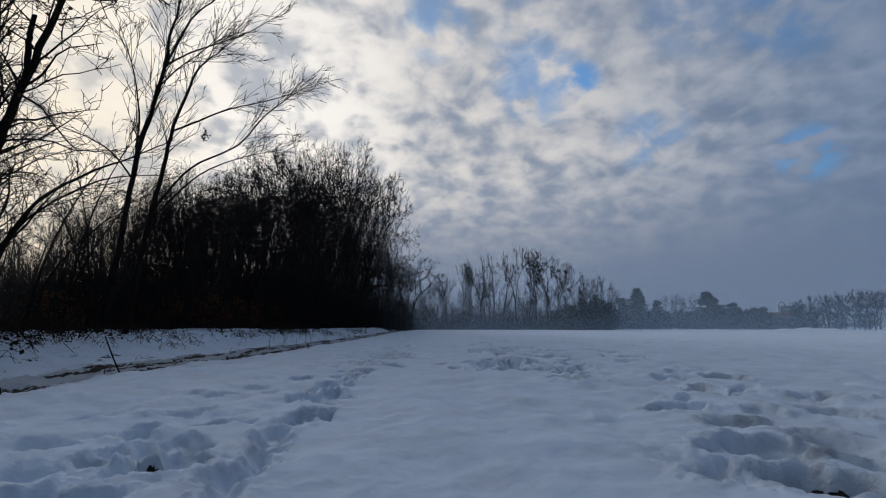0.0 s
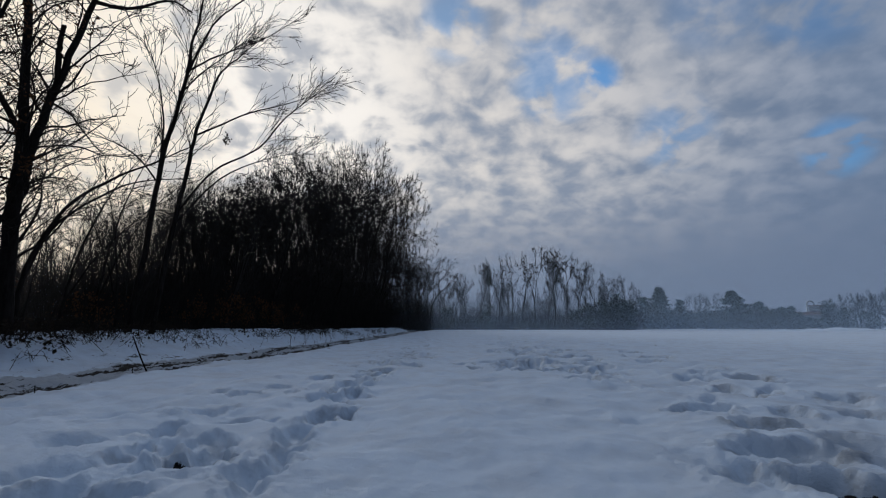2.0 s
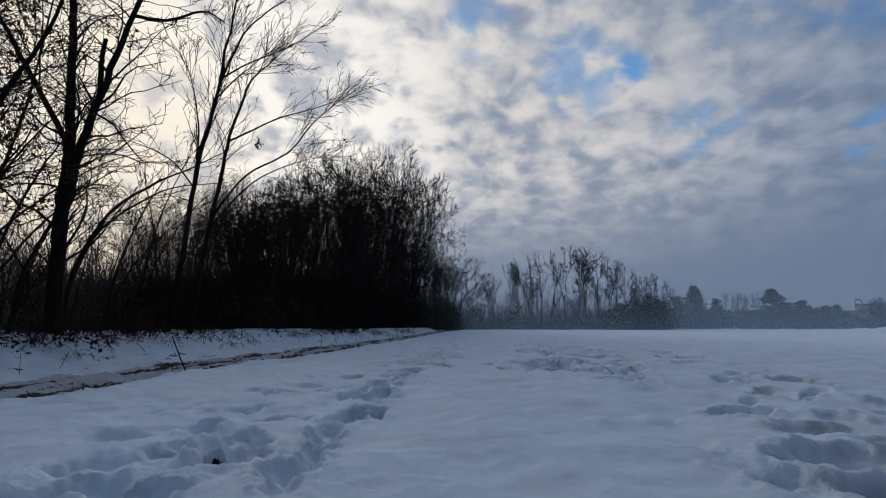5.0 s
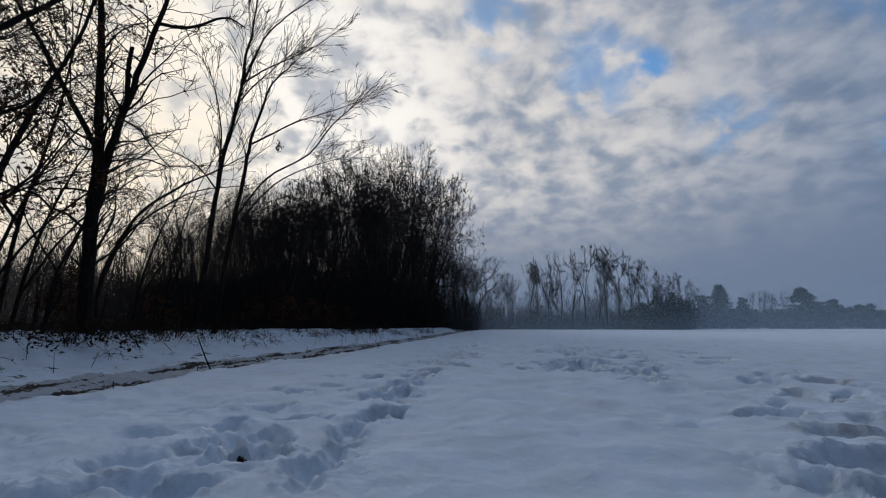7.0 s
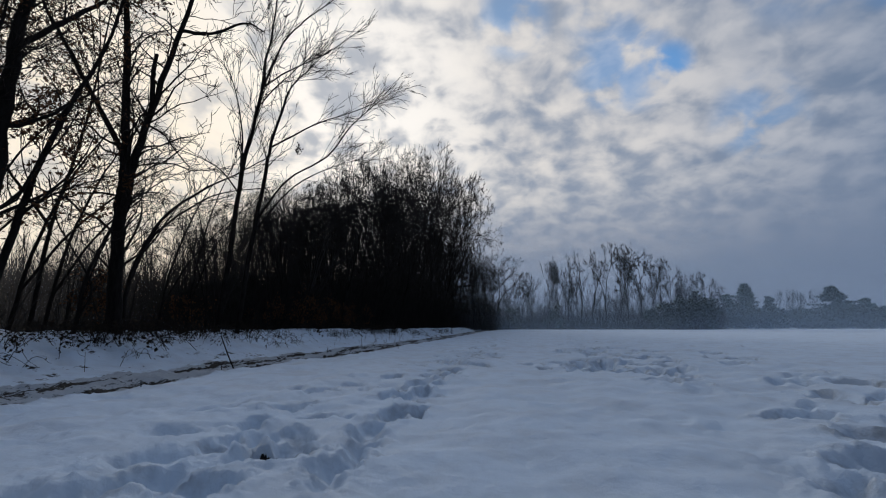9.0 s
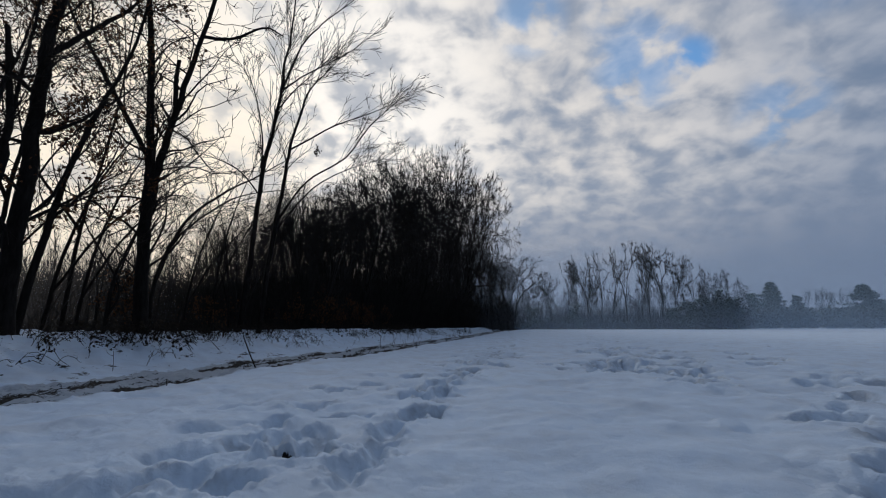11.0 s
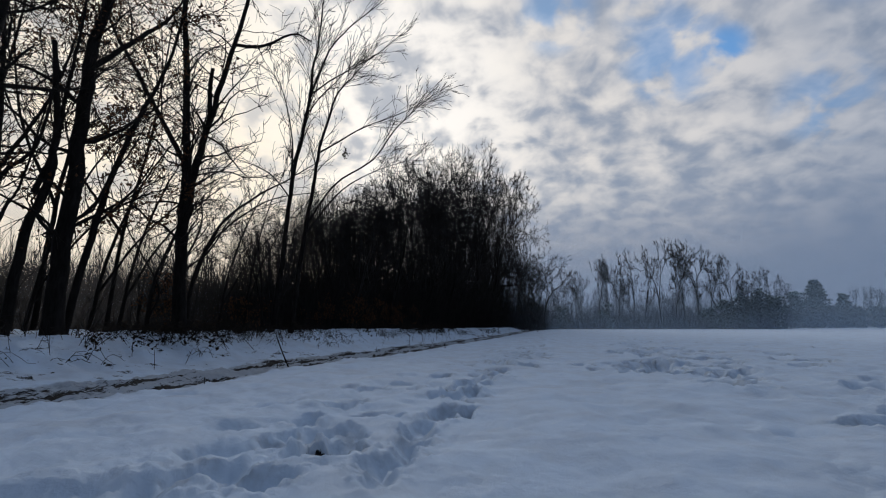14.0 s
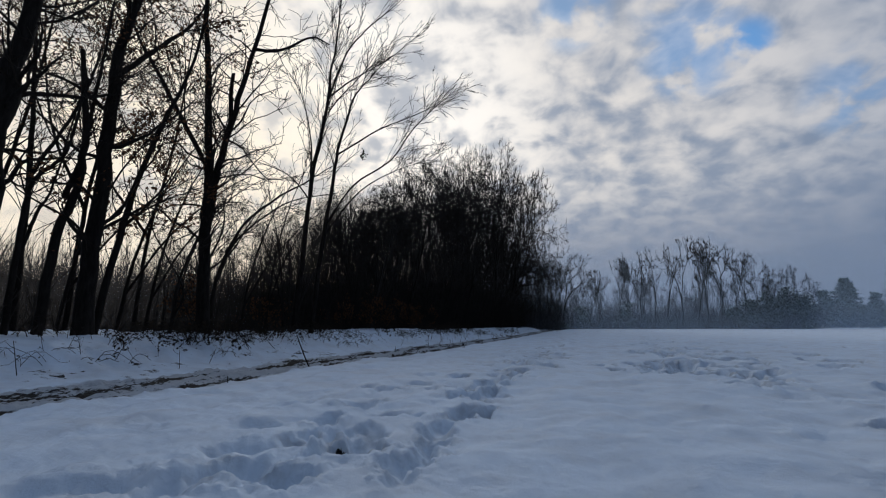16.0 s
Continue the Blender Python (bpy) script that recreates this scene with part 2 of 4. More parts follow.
def wander(rng, start, way, length, n, bend, rise):
    """A branch that strays sideways and turns upwards (rise) on its way."""
    x, y, z = start
    a, b, c = way
    s = 1 / math.sqrt(a * a + b * b + c * c)
    a, b, c = a * s, b * s, c * s
    step = length / n
    p, g = [(x, y, z)], (rng.normal(size=3 * n) * bend).tolist()
    for i in range(0, 3 * n, 3):
        a, b, c = a + g[i], b + g[i + 1], c + g[i + 2] + rise
        s = 1 / math.sqrt(a * a + b * b + c * c)
        a, b, c = a * s, b * s, c * s
        x, y, z = x + a * step, y + b * step, z + c * step
        p.append((x, y, z))
    return p


def sideways(rng, tangent, angle):
    """A way that leaves a tangent by an angle in degrees, to a chance side."""
    a, b, c = rng.normal(size=3).tolist()
    x, y, z = tangent
    u, v, w = y * c - z * b, z * a - x * c, x * b - y * a
    s = math.sin(radians(angle)) / (math.sqrt(u * u + v * v + w * w) + 1e-9)
    q = math.cos(radians(angle))
    return x * q + u * s, y * q + v * s, z * q + w * s


def branch_out(rng, line, radius, length, level, last, out, style, leaves=None):
    """Grows side branches from a line, level by level, into the list of tubes (one per level)."""
    n = max(2, int(style["dense"][level] * length * rng.uniform(0.8, 1.2)))
    m = len(line)
    first = style["first"] if level == 0 else 0.12
    lo, hi = style["angle"] if level == 0 else style.get("spray", style["angle"])
    segs, sides = style.get("segs", (7, 5, 3))[level], (5, 3, 3)[level]
    thin = style["thin"]
    for f, spin, far, fat in rng.rand(n, 4).tolist():
        f = first + (0.99 - first) * f
        g = f * (m - 1)
        i = min(int(g), m - 2)
        g -= i
        p, q = line[i], line[i + 1]
        tangent = (q[0] - p[0], q[1] - p[1], q[2] - p[2])
        s = 1 / (math.sqrt(tangent[0] ** 2 + tangent[1] ** 2 + tangent[2] ** 2) + 1e-9)
        at = (p[0] + tangent[0] * g, p[1] + tangent[1] * g, p[2] + tangent[2] * g)
        tangent = (tangent[0] * s, tangent[1] * s, tangent[2] * s)
        reach = style["reach"][level] * (0.55 + 0.6 * far) * (1.0 - style["narrow"] * f)
        r = max(thin, radius * (1 - 0.75 * f) * (0.35 + 0.25 * fat))
        kid = wander(rng, at, sideways(rng, tangent, lo + (hi - lo) * spin), reach, segs, style["bend"], style["rise"])
        end = max(thin * 0.7, r * 0.25)
        out[level].add(kid, [r + (end - r) * j / segs for j in range(segs + 1)], sides)
        if leaves and level >= 1 and rng.rand() < style["leafy"]:
            for q in kid[1:]:
                for _ in range(rng.randint(1, 4)):
                    leaves.add(np.array(q) + rng.normal(size=3) * 0.09, rng.uniform(0.07, 0.125))
        if level < last:
            branch_out(rng, kid, r, reach, level + 1, last, out, style, leaves)


def thing(name, m, label, category, group="", kind=""):
    e = new(name)
    e.empty_display_size = 0.2
    e.matrix_basis = m
    return tagged(e, label, category, group, kind)


# ------------------------------------------------------------------ ground
def trail_points(rng, line, n, spread, size, deep):
    """Footprints strung along a line on the plan: x, y, half width, half length, turn, depth."""
    pts, out = spline(line, 200), []
    for i in range(n):
        g = rng.rand()
        j = min(int(g * 199), 198)
        d = pts[j + 1] - pts[j]
        out.append((*(pts[j] + rng.normal(size=2) * spread), size * rng.uniform(0.7, 1.1), size * rng.uniform(1.1, 1.9),
                    math.atan2(d[0], d[1]) + rng.normal() * 0.5, deep * rng.uniform(0.4, 1.0)))
    return out


# single deep prints: x, y, half width, half length, depth
NEAR_TRAIL = ((-1.72, 3.28, .14, .22, .15), (-1.94, 2.92, .19, .25, .16), (-2.25, 3.65, .16, .24, .12), (-2.33, 4.45, .19, .28, .13),
              (-2.55, 5.6, .15, .3, .11), (-2.65, 3.2, .22, .25, .06), (-2.25, 2.58, .2, .26, .09), (-1.9, 2.2, .19, .25, .14), (-1.58, 2.13, .18, .24, .18),
              (-1.97, 1.9, .18, .22, .13), (-2.3, 1.85, .2, .2, .11), (-2.55, 1.7, .2, .2, .09), (-2.95, 4.2, .2, .3, .07))
FURROW = ((-1.05, 2.4, .11, .2, .09), (-1.09, 2.62, .12, .2, .13), (-1.11, 2.88, .13, .2, .14), (-1.15, 3.2, .13, .24, .15), (-1.24, 3.62, .14, .22, .13), (-1.28, 3.85, .15, .24, .14),
          (-1.26, 4.35, .15, .28, .15), (-1.18, 5.45, .16, .3, .13), (-1.55, 6.5, .18, .34, .14), (-1.68, 8.3, .2, .4, .14), (-1.6, 10.2, .22, .45, .14), (-1.55, 13.8, .25, .5, .15))
FIELD_TRAIL = ((1.79, 7.05, .26, .38, .17), (2.25, 7.8, .2, .36, .15), (1.13, 11.1, .22, .4, .13), (1.53, 10.3, .22, .4, .13), (1.39, 20.8, .3, .6, .14), (3.37, 12.6, .28, .45, .17),
               (5.49, 15.9, .32, .5, .2), (5.19, 12.9, .32, .45, .2), (3.48, 16.7, .3, .55, .16), (4.67, 9.3, .26, .38, .19), (4.34, 7.5, .3, .36, .18), (3.47, 7.3, .24, .34, .13))
HEAVY_TRAIL = ((3.19, 5.9, .24, .34, .15), (2.40, 4.85, .24, .26, .17), (2.45, 4.1, .26, .24, .15), (4.19, 5.45, .32, .36, .2), (3.7, 4.65, .3, .3, .15), (2.05, 3.2, .36, .34, .17),
               (1.55, 2.75, .2, .26, .12), (1.91, 2.5, .25, .34, .38), (3.0, 4.65, .2, .26, .12), (2.7, 3.4, .3, .4, .14), (2.5, 2.9, .25, .3, .12))


def build_prints():
    rng = np.random.RandomState(5)
    p = []
    for trail, more in ((NEAR_TRAIL, 0.8), (FURROW, 0.72), (FIELD_TRAIL, 1.5), (HEAVY_TRAIL, 0.85)):
        for x, y, w, l, deep in trail:
            p.append((x, y, w, l, rng.uniform(-0.4, 0.4), deep * more))
    p.append((-1.56, 2.88, .18, .36, -0.51, 0.37))        # the deepest hole, down to the soil
    p += trail_points(rng, [(-2.2, 1.5), (-1.75, 2.6), (-1.9, 3.6), (-2.0, 4.6)], 16, 0.22, 0.10, 0.08)
    p += trail_points(rng, [(-1.2, 4.6), (-1.35, 6), (-1.6, 9), (-1.6, 15)], 46, 0.20, 0.12, 0.13)
    p += trail_points(rng, [(-2.2, 5), (-2.6, 7), (-2.5, 11), (-2.3, 16)], 14, 0.3, 0.13, 0.09)
    p += trail_points(rng, [(-1.5, 7), (-1.7, 15), (-2.2, 30), (-2.6, 50)], 150, 0.45, 0.17, 0.2)
    p += trail_points(rng, [(1.3, 9), (1.5, 12), (2.0, 20), (2.6, 32), (2.9, 60)], 210, 0.42, 0.17, 0.3)
    p += trail_points(rng, [(2.2, 8), (3.0, 12), (3.4, 18), (3.6, 32)], 60, 0.55, 0.19, 0.26)
    p += trail_points(rng, [(1.8, 1.9), (2.3, 3.5), (2.9, 5), (3.8, 7), (4.7, 9.2), (5.5, 15)], 40, 0.30, 0.15, 0.11)
    p += trail_points(rng, [(5.0, 12), (6.0, 20), (7.0, 30)], 14, 0.9, 0.24, 0.18)
    for x, y in np.column_stack([rng.uniform(-5, 9, 230), 0.8 + 22 * rng.rand(230) ** 1.6]):     # old, half-melted dents
        faint = 0.45 if abs(x) < 1.3 and y < 6 else 1.0
        p.append((x, y, rng.uniform(0.12, 0.3), rng.uniform(0.2, 0.4), rng.uniform(0, 3), -faint * rng.uniform(0.02, 0.045)))
    return p


PRINTS = build_prints()
SOIL_SPOTS = ((-1.60, 2.96, 0.28), (1.90, 2.54, 0.22))     # hollows trodden through to the soil


def path_middle(y):
    return -6.15 - 1.5 * smooth(y, 18, 80)


def relief(x, y, trodden=True):
    """Height of the ground, and how bare of snow it is."""
    r = np.hypot(x, y)
    z = 0.30 * smooth(y, 10, 120) + 0.13 * layered(x, y, 0.6, 3) + 0.10 * layered(x, y, 2.1, 4) + 0.022 * layered(x + 2, y, 5.5, 3)
    bare = np.zeros_like(z)
    # the track along the wood, with two ruts
    s = x - path_middle(y)
    inside = 1 - smooth(np.abs(s), 0.75, 1.15)
    along = layered(x * 5.5, y * 0.8, 1.0, 4) + 0.5 * layered(x * 16, y * 3.0, 1.0, 2)
    ruts = np.exp(-((s + 0.45) / 0.16) ** 2) + np.exp(-((s - 0.55) / 0.16) ** 2)
    z = z - inside * 0.03 - ruts * 0.04 * inside + inside * 0.08 * along
    bare = np.maximum(bare, inside * (0.41 + 0.24 * ruts - 1.15 * along))
    # the bank and the wood's floor behind it
    e = -(x - path_middle(y)) - 1.1
    rise = smooth(e, 0.0, 2.5) * (0.64 + 0.10 * layered(x, y, 0.25, 2))
    lumps = smooth(e, 0.2, 1.2) * (1 - smooth(e, 5, 8))
    z = z * (1 - 0.6 * smooth(e, 1, 4)) + rise + lumps * (0.16 * layered(x, y, 1.3, 4) + 0.13 * layered(x, y, 4.0, 3))
    bare = np.maximum(bare, smooth(e, 4.2, 7.0) * (0.75 + 0.9 * layered(x, y, 0.9, 3)))
    verge = smooth(e, -0.4, 0.1) * (1 - smooth(e, 0.5, 1.4))
    bare = np.maximum(bare, verge * (0.15 + 1.5 * layered(x * 3.0, y * 1.1, 2.4, 3)))
    bare = np.maximum(bare, lumps * (0.22 + 0.9 * layered(x + 40, y, 3.4, 3)))
    # a heap of cleared snow at the far end of the field
    z = z + 1.3 * np.exp(-((x - 74) / 5.0) ** 2 - ((y - 96) / 3.0) ** 2) * (0.8 + layered(x, y, 0.4, 3))
    # trodden snow
    wx = x + 0.16 * layered(x, y, 3.1, 2) + 0.13 * layered(x, y, 9.0, 3)
    wy = y + 0.16 * layered(x + 9, y, 3.1, 2) + 0.13 * layered(x, y + 4, 9.0, 3)
    # the ground between the prints is churned too, along both trails
    left = smooth(-x, 0.5, 1.5) * (1 - smooth(-x, 3.6, 4.9)) * (1 - 0.6 * smooth(y, 8, 30))
    right = smooth(x - 0.09 * y, 1.2, 2.0) * (1 - smooth(x - 0.14 * y, 4.0, 6.0)) * (1 - smooth(y, 14, 40))
    churned = np.clip(0.45 + 1.6 * layered(x + 5, y, 0.7, 2), 0, 1) * np.maximum(left, right)
    broken, hollow, rim = np.maximum(inside * 1.55, 0.55 * churned if trodden else 0 * z), np.zeros_like(z), np.zeros_like(z)
    for px, py, w, l, turn, deep in PRINTS if trodden else ():
        near = (np.abs(x - px) < l * 2.4) & (np.abs(y - py) < l * 2.4)
        if not near.any():
            continue
        dx, dy = wx[near] - px, wy[near] - py
        c, q = math.cos(turn), math.sin(turn)
        d = np.sqrt(((c * dx - q * dy) / w) ** 2 + ((q * dx + c * dy) / l) ** 2)
        old, deep = deep < 0, abs(deep)
        inner = 1 - (smooth(d, 0.1, 1.1) if old else smooth(d, 0.4, 1.05))
        broken[near] = np.maximum(broken[near], (1 - smooth(d, 0.9, 2.0)) * min(1.0, deep * 9))
        crumbs = layered(x[near], y[near], 9.0, 2)
        hollow[near] = np.minimum(hollow[near], -deep * inner * (1 + 0.5 * crumbs))
        if not old:
            rim[near] = np.maximum(rim[near], min(deep, 0.25) * 0.16 * np.exp(-((d - 1.22) / 0.26) ** 2) * (0.6 + 2.4 * crumbs))
    for px, py, r in SOIL_SPOTS:
        bare = np.maximum(bare, 1.2 * smooth(-hollow, 0.08, 0.12) * (1 - smooth(np.hypot(x - px, y - py), r * 0.8, r)))
    z = z + hollow + rim * (1 - smooth(-hollow, 0.0, 0.08))
    foul = np.exp(-((x - 0.75 - 0.5 * y) / 0.7) ** 2) * (1 - smooth(y, 8, 11)) * smooth(x, 1.0, 1.8)     # muddied snow
    broken = broken * (1 + 0.3 * foul)
    z = z + np.minimum(broken, 1) * (1 - 0.55 * foul) * (0.05 * layered(x, y, 5.0, 3) + 0.04 * layered(x + 3, y, 9.0, 3) + 0.06 * layered(x + 3, y, 22.0, 3))
    z = z + 0.06 * layered(x + 7, y, 2.6, 3) * smooth(-x, 0.4, 1.6) * (1 - smooth(-x, 4.6, 5.2))
    return z, bare, broken


def height(x, y):
    z, _, _ = relief(np.array([float(x)]), np.array([float(y)]), False)
    return float(z[0])


def build_ground():
    az = np.concatenate([np.arange(-54, 76, 0.29), np.arange(76.2, 306, 4.0)])
    r = [0.25]
    while r[-1] < 2500:
        r.append(r[-1] * (1.02 if r[-1] < 1.8 else 1.0105 if r[-1] < 7 else 1.013 if r[-1] < 30 else 1.03 if r[-1] < 60 else 1.06))
    r = np.array(r)
    a = np.radians(az)
    x, y = -np.outer(r, np.sin(a)), np.outer(r, np.cos(a))
    z, bare, broken = relief(x.ravel(), y.ravel())
    v = np.column_stack([x.ravel(), y.ravel(), z])
    n, m = len(r), len(a)
    i, j = np.meshgrid(np.arange(n - 1), np.arange(m), indexing="ij")
    j2 = (j + 1) % m
    f = np.stack([i * m + j, (i + 1) * m + j, (i + 1) * m + j2, i * m + j2], -1).reshape(-1, 4)
    f = f.tolist()
    v = np.vstack([v, [[0, 0, z[:m].mean()]]])
    f += [(len(v) - 1, int(q), int((q + 1) % m)) for q in range(m)]
    ob = mesh_object("ground", v, f, GROUND)
    ob.data.attributes.new("bare", "FLOAT", "POINT").data.foreach_set("value", np.append(bare, 0.0).astype(np.float32))
    ob.data.attributes.new("trodden", "FLOAT", "POINT").data.foreach_set("value", np.append(broken, 0.0).astype(np.float32))
    return tagged(ob, "snow-covered field with trodden footprints beside a muddy track", "ground", kind="structure")


build_ground()


# ------------------------------------------------------------------ the wood's single trees along the bank
def place(az, dist):
    a = radians(az)
    x, y = -math.sin(a) * dist, math.cos(a) * dist
    return x, y, height(x, y)


def edge_tree(name, az, dist, stems, style, seed, label, leafy=False):
    """A tree seen singly. stems: lines of (metres to the right, metres up, metres back), each with its radius at the foot and tip."""
    rng = np.random.RandomState(seed)
    x, y, z = place(az, dist)
    root = thing(name, pose(x, y, z - 0.05, 0, 0, az), label, "tree", "trees along the bank")
    leaves = Leaves(rng) if leafy else None
    for i, (line, r0, r1, grows) in enumerate(stems):
        pts = spline([(u, b, v) for u, v, b in line], 26)
        d = np.linalg.norm(np.diff(pts, axis=0), axis=1).sum()
        pts[1:] += rng.normal(size=(25, 3)) * r0 * 0.12
        radii = np.linspace(r0, r1, 26)
        stem = Tubes()
        if i == 0 and r0 > 0.1:
            radii = radii + r0 * 0.22 * np.exp(-np.linspace(0, d, 26) / 0.3)
        stem.add(pts, radii, 12 if r0 > 0.1 else 6)
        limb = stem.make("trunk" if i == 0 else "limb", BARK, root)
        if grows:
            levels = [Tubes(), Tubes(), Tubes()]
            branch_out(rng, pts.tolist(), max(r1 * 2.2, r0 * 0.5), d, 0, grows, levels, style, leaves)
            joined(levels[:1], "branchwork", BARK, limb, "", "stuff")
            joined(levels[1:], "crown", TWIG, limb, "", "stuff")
    if leafy:
        tagged(leaves.make("foliage", DEAD_LEAF, root, "withered brown leaves still on the twigs"), kind="stuff")
    return root


OAK = dict(dense=(2.4, 2.6, 2.8), first=0.16, angle=(35, 75), reach=(3.0, 1.3, 0.6), narrow=0.45, thin=0.0085, bend=0.19, rise=0.03, leafy=0.0)
LEAFY = dict(OAK, leafy=0.4)
SLENDER = dict(dense=(2.6, 1.9, 1.6), first=0.3, angle=(16, 32), spray=(18, 38), reach=(2.3, 1.1, 0.5), narrow=0.45, thin=0.0085, bend=0.085, rise=0.015)
SAPLING = dict(dense=(2.2, 2.6, 2.6), first=0.2, angle=(22, 55), reach=(1.7, 0.8, 0.4), narrow=0.3, thin=0.0075, bend=0.16, rise=0.05)

edge_tree("tree", 64.6, 11.0, [
    ([(0.32, 0, 0), (0.18, 2.6, 0), (0.22, 4.0, 0), (0.42, 6.3, 0), (0.7, 9.5, 0.2), (0.6, 15, 0.3)], 0.24, 0.06, 2),
    ([(0.25, 4.3, 0), (0.7, 4.55, 0.15), (1.4, 4.8, 0.3), (2.0, 5.2, 0.5)], 0.05, 0.02, 2)], OAK, 21, "thick dark bare tree trunk on the snowy bank")
edge_tree("tree", 55.4, 12.1, [
    ([(-0.02, 0, 0), (-0.06, 1.7, 0), (-0.01, 3.56, 0), (-0.03, 5.3, 0), (0.04, 6.5, 0), (0.25, 7.8, 0), (0.5, 11, 0.2), (0.4, 16, 0.5)], 0.18, 0.05, 2),
    ([(0.0, 5.8, 0), (0.87, 7.1, 0.3), (1.4, 7.9, 0.5), (1.8, 9.0, 0.8)], 0.07, 0.02, 2),
    ([(-0.02, 4.9, 0), (-0.8, 5.5, 0.2), (-1.9, 5.7, 0.5)], 0.05, 0.015, 2)], LEAFY, 22, "tall dark oak with withered leaves on the snowy bank", True)
edge_tree("tree", 58.9, 11.7, [
    ([(0, 0, 0), (0.08, 1.8, 0), (0.30, 3.0, 0), (0.35, 4.1, 0), (0.24, 5.0, 0), (0.11, 6.0, 0)], 0.10, 0.045, 0),
    ([(0.14, 2.8, 0), (0.35, 3.9, 0.1), (0.47, 5.9, 0.2), (0.6, 8.5, 0.4)], 0.06, 0.015, 2)], SAPLING, 23, "leaning dark tree with a broken-off top")
edge_tree("tree", 62.0, 11.3, [
    ([(0.18, 0, 0), (0.2, 1.8, 0), (0.27, 2.8, 0), (0.68, 3.5, 0), (0.9, 5.2, 0.2)], 0.06, 0.02, 2),
    ([(0.2, 1.2, 0), (0.39, 2.25, 0.1), (0.57, 2.85, 0.2), (0.8, 4.8, 0.3)], 0.04, 0.012, 2)], SAPLING, 24, "thin forked bare tree on the bank")
edge_tree("tree", 54.6, 12.6, [
    ([(-0.03, 0, 0), (0.18, 1.8, 0), (0.45, 3.4, 0), (0.82, 5.0, 0), (1.2, 6.2, 0), (1.5, 7.8, 0), (1.6, 10, 0)], 0.085, 0.02, 2),
    ([(0.06, 0.9, 0), (0.32, 2.46, 0.1), (1.09, 3.26, 0.2), (1.7, 3.6, 0.3)], 0.04, 0.012, 2)], dict(SAPLING, leafy=0.5), 25, "slim leaning tree with withered leaves beside the oak", True)
edge_tree("tree", 45.2, 13.8, [
    ([(0, 0, 0), (-0.1, 1.6, 0), (-0.15, 3.6, 0), (-0.19, 4.6, 0), (-0.35, 6.9, 0), (-0.55, 9.5, 0), (-0.6, 15.5, 0.2)], 0.175, 0.04, 2),
    ([(-0.08, 3.2, 0), (0.0, 4.0, 0), (0.21, 5.5, 0), (0.6, 7.5, 0), (1.05, 10.0, 0.1), (1.5, 14.5, 0.4)], 0.115, 0.035, 2),
    ([(-0.2, 4.5, 0), (-0.93, 5.75, -0.1), (-1.57, 6.9, -0.2), (-2.1, 7.8, -0.3), (-2.7, 9.4, -0.3)], 0.07, 0.022, 2),
    ([(0.28, 5.9, 0), (0.23, 6.85, 0), (0.26, 7.4, 0)], 0.07, 0.05, 0),
    ([(0.75, 8.3, 0), (1.5, 8.5, 0), (2.4, 9.25, 0.1), (3.0, 9.25, 0.2)], 0.05, 0.02, 2)], OAK, 26, "forked dark tree with two trunks on the bank")
edge_tree("tree", 44.0, 14.2, [
    ([(-0.15, 0, 0), (-0.07, 1.5, 0), (0.48, 3.0, 0), (1.34, 3.95, 0), (2.2, 4.6, 0), (3.2, 5.4, 0)], 0.06, 0.012, 2),
    ([(-0.12, 1.2, 0.1), (0.29, 2.5, 0.1), (1.06, 3.4, 0.1), (1.9, 4.0, 0.1), (3.2, 4.4, 0.1)], 0.04, 0.01, 2)], SAPLING, 27, "slim bare sapling bent over sideways")
edge_tree("tree", 46.6, 13.4, [
    ([(-0.39, 0, 0), (-0.3, 1.3, 0), (-0.06, 2.2, 0), (0.12, 2.8, 0), (0.3, 4.2, 0)], 0.045, 0.012, 2),
    ([(-0.36, 0.4, 0), (-0.17, 1.1, 0), (-0.62, 2.0, 0), (-0.95, 2.6, 0), (-1.2, 3.6, 0)], 0.03, 0.01, 2)], SAPLING, 28, "small forked bare sapling on the bank")
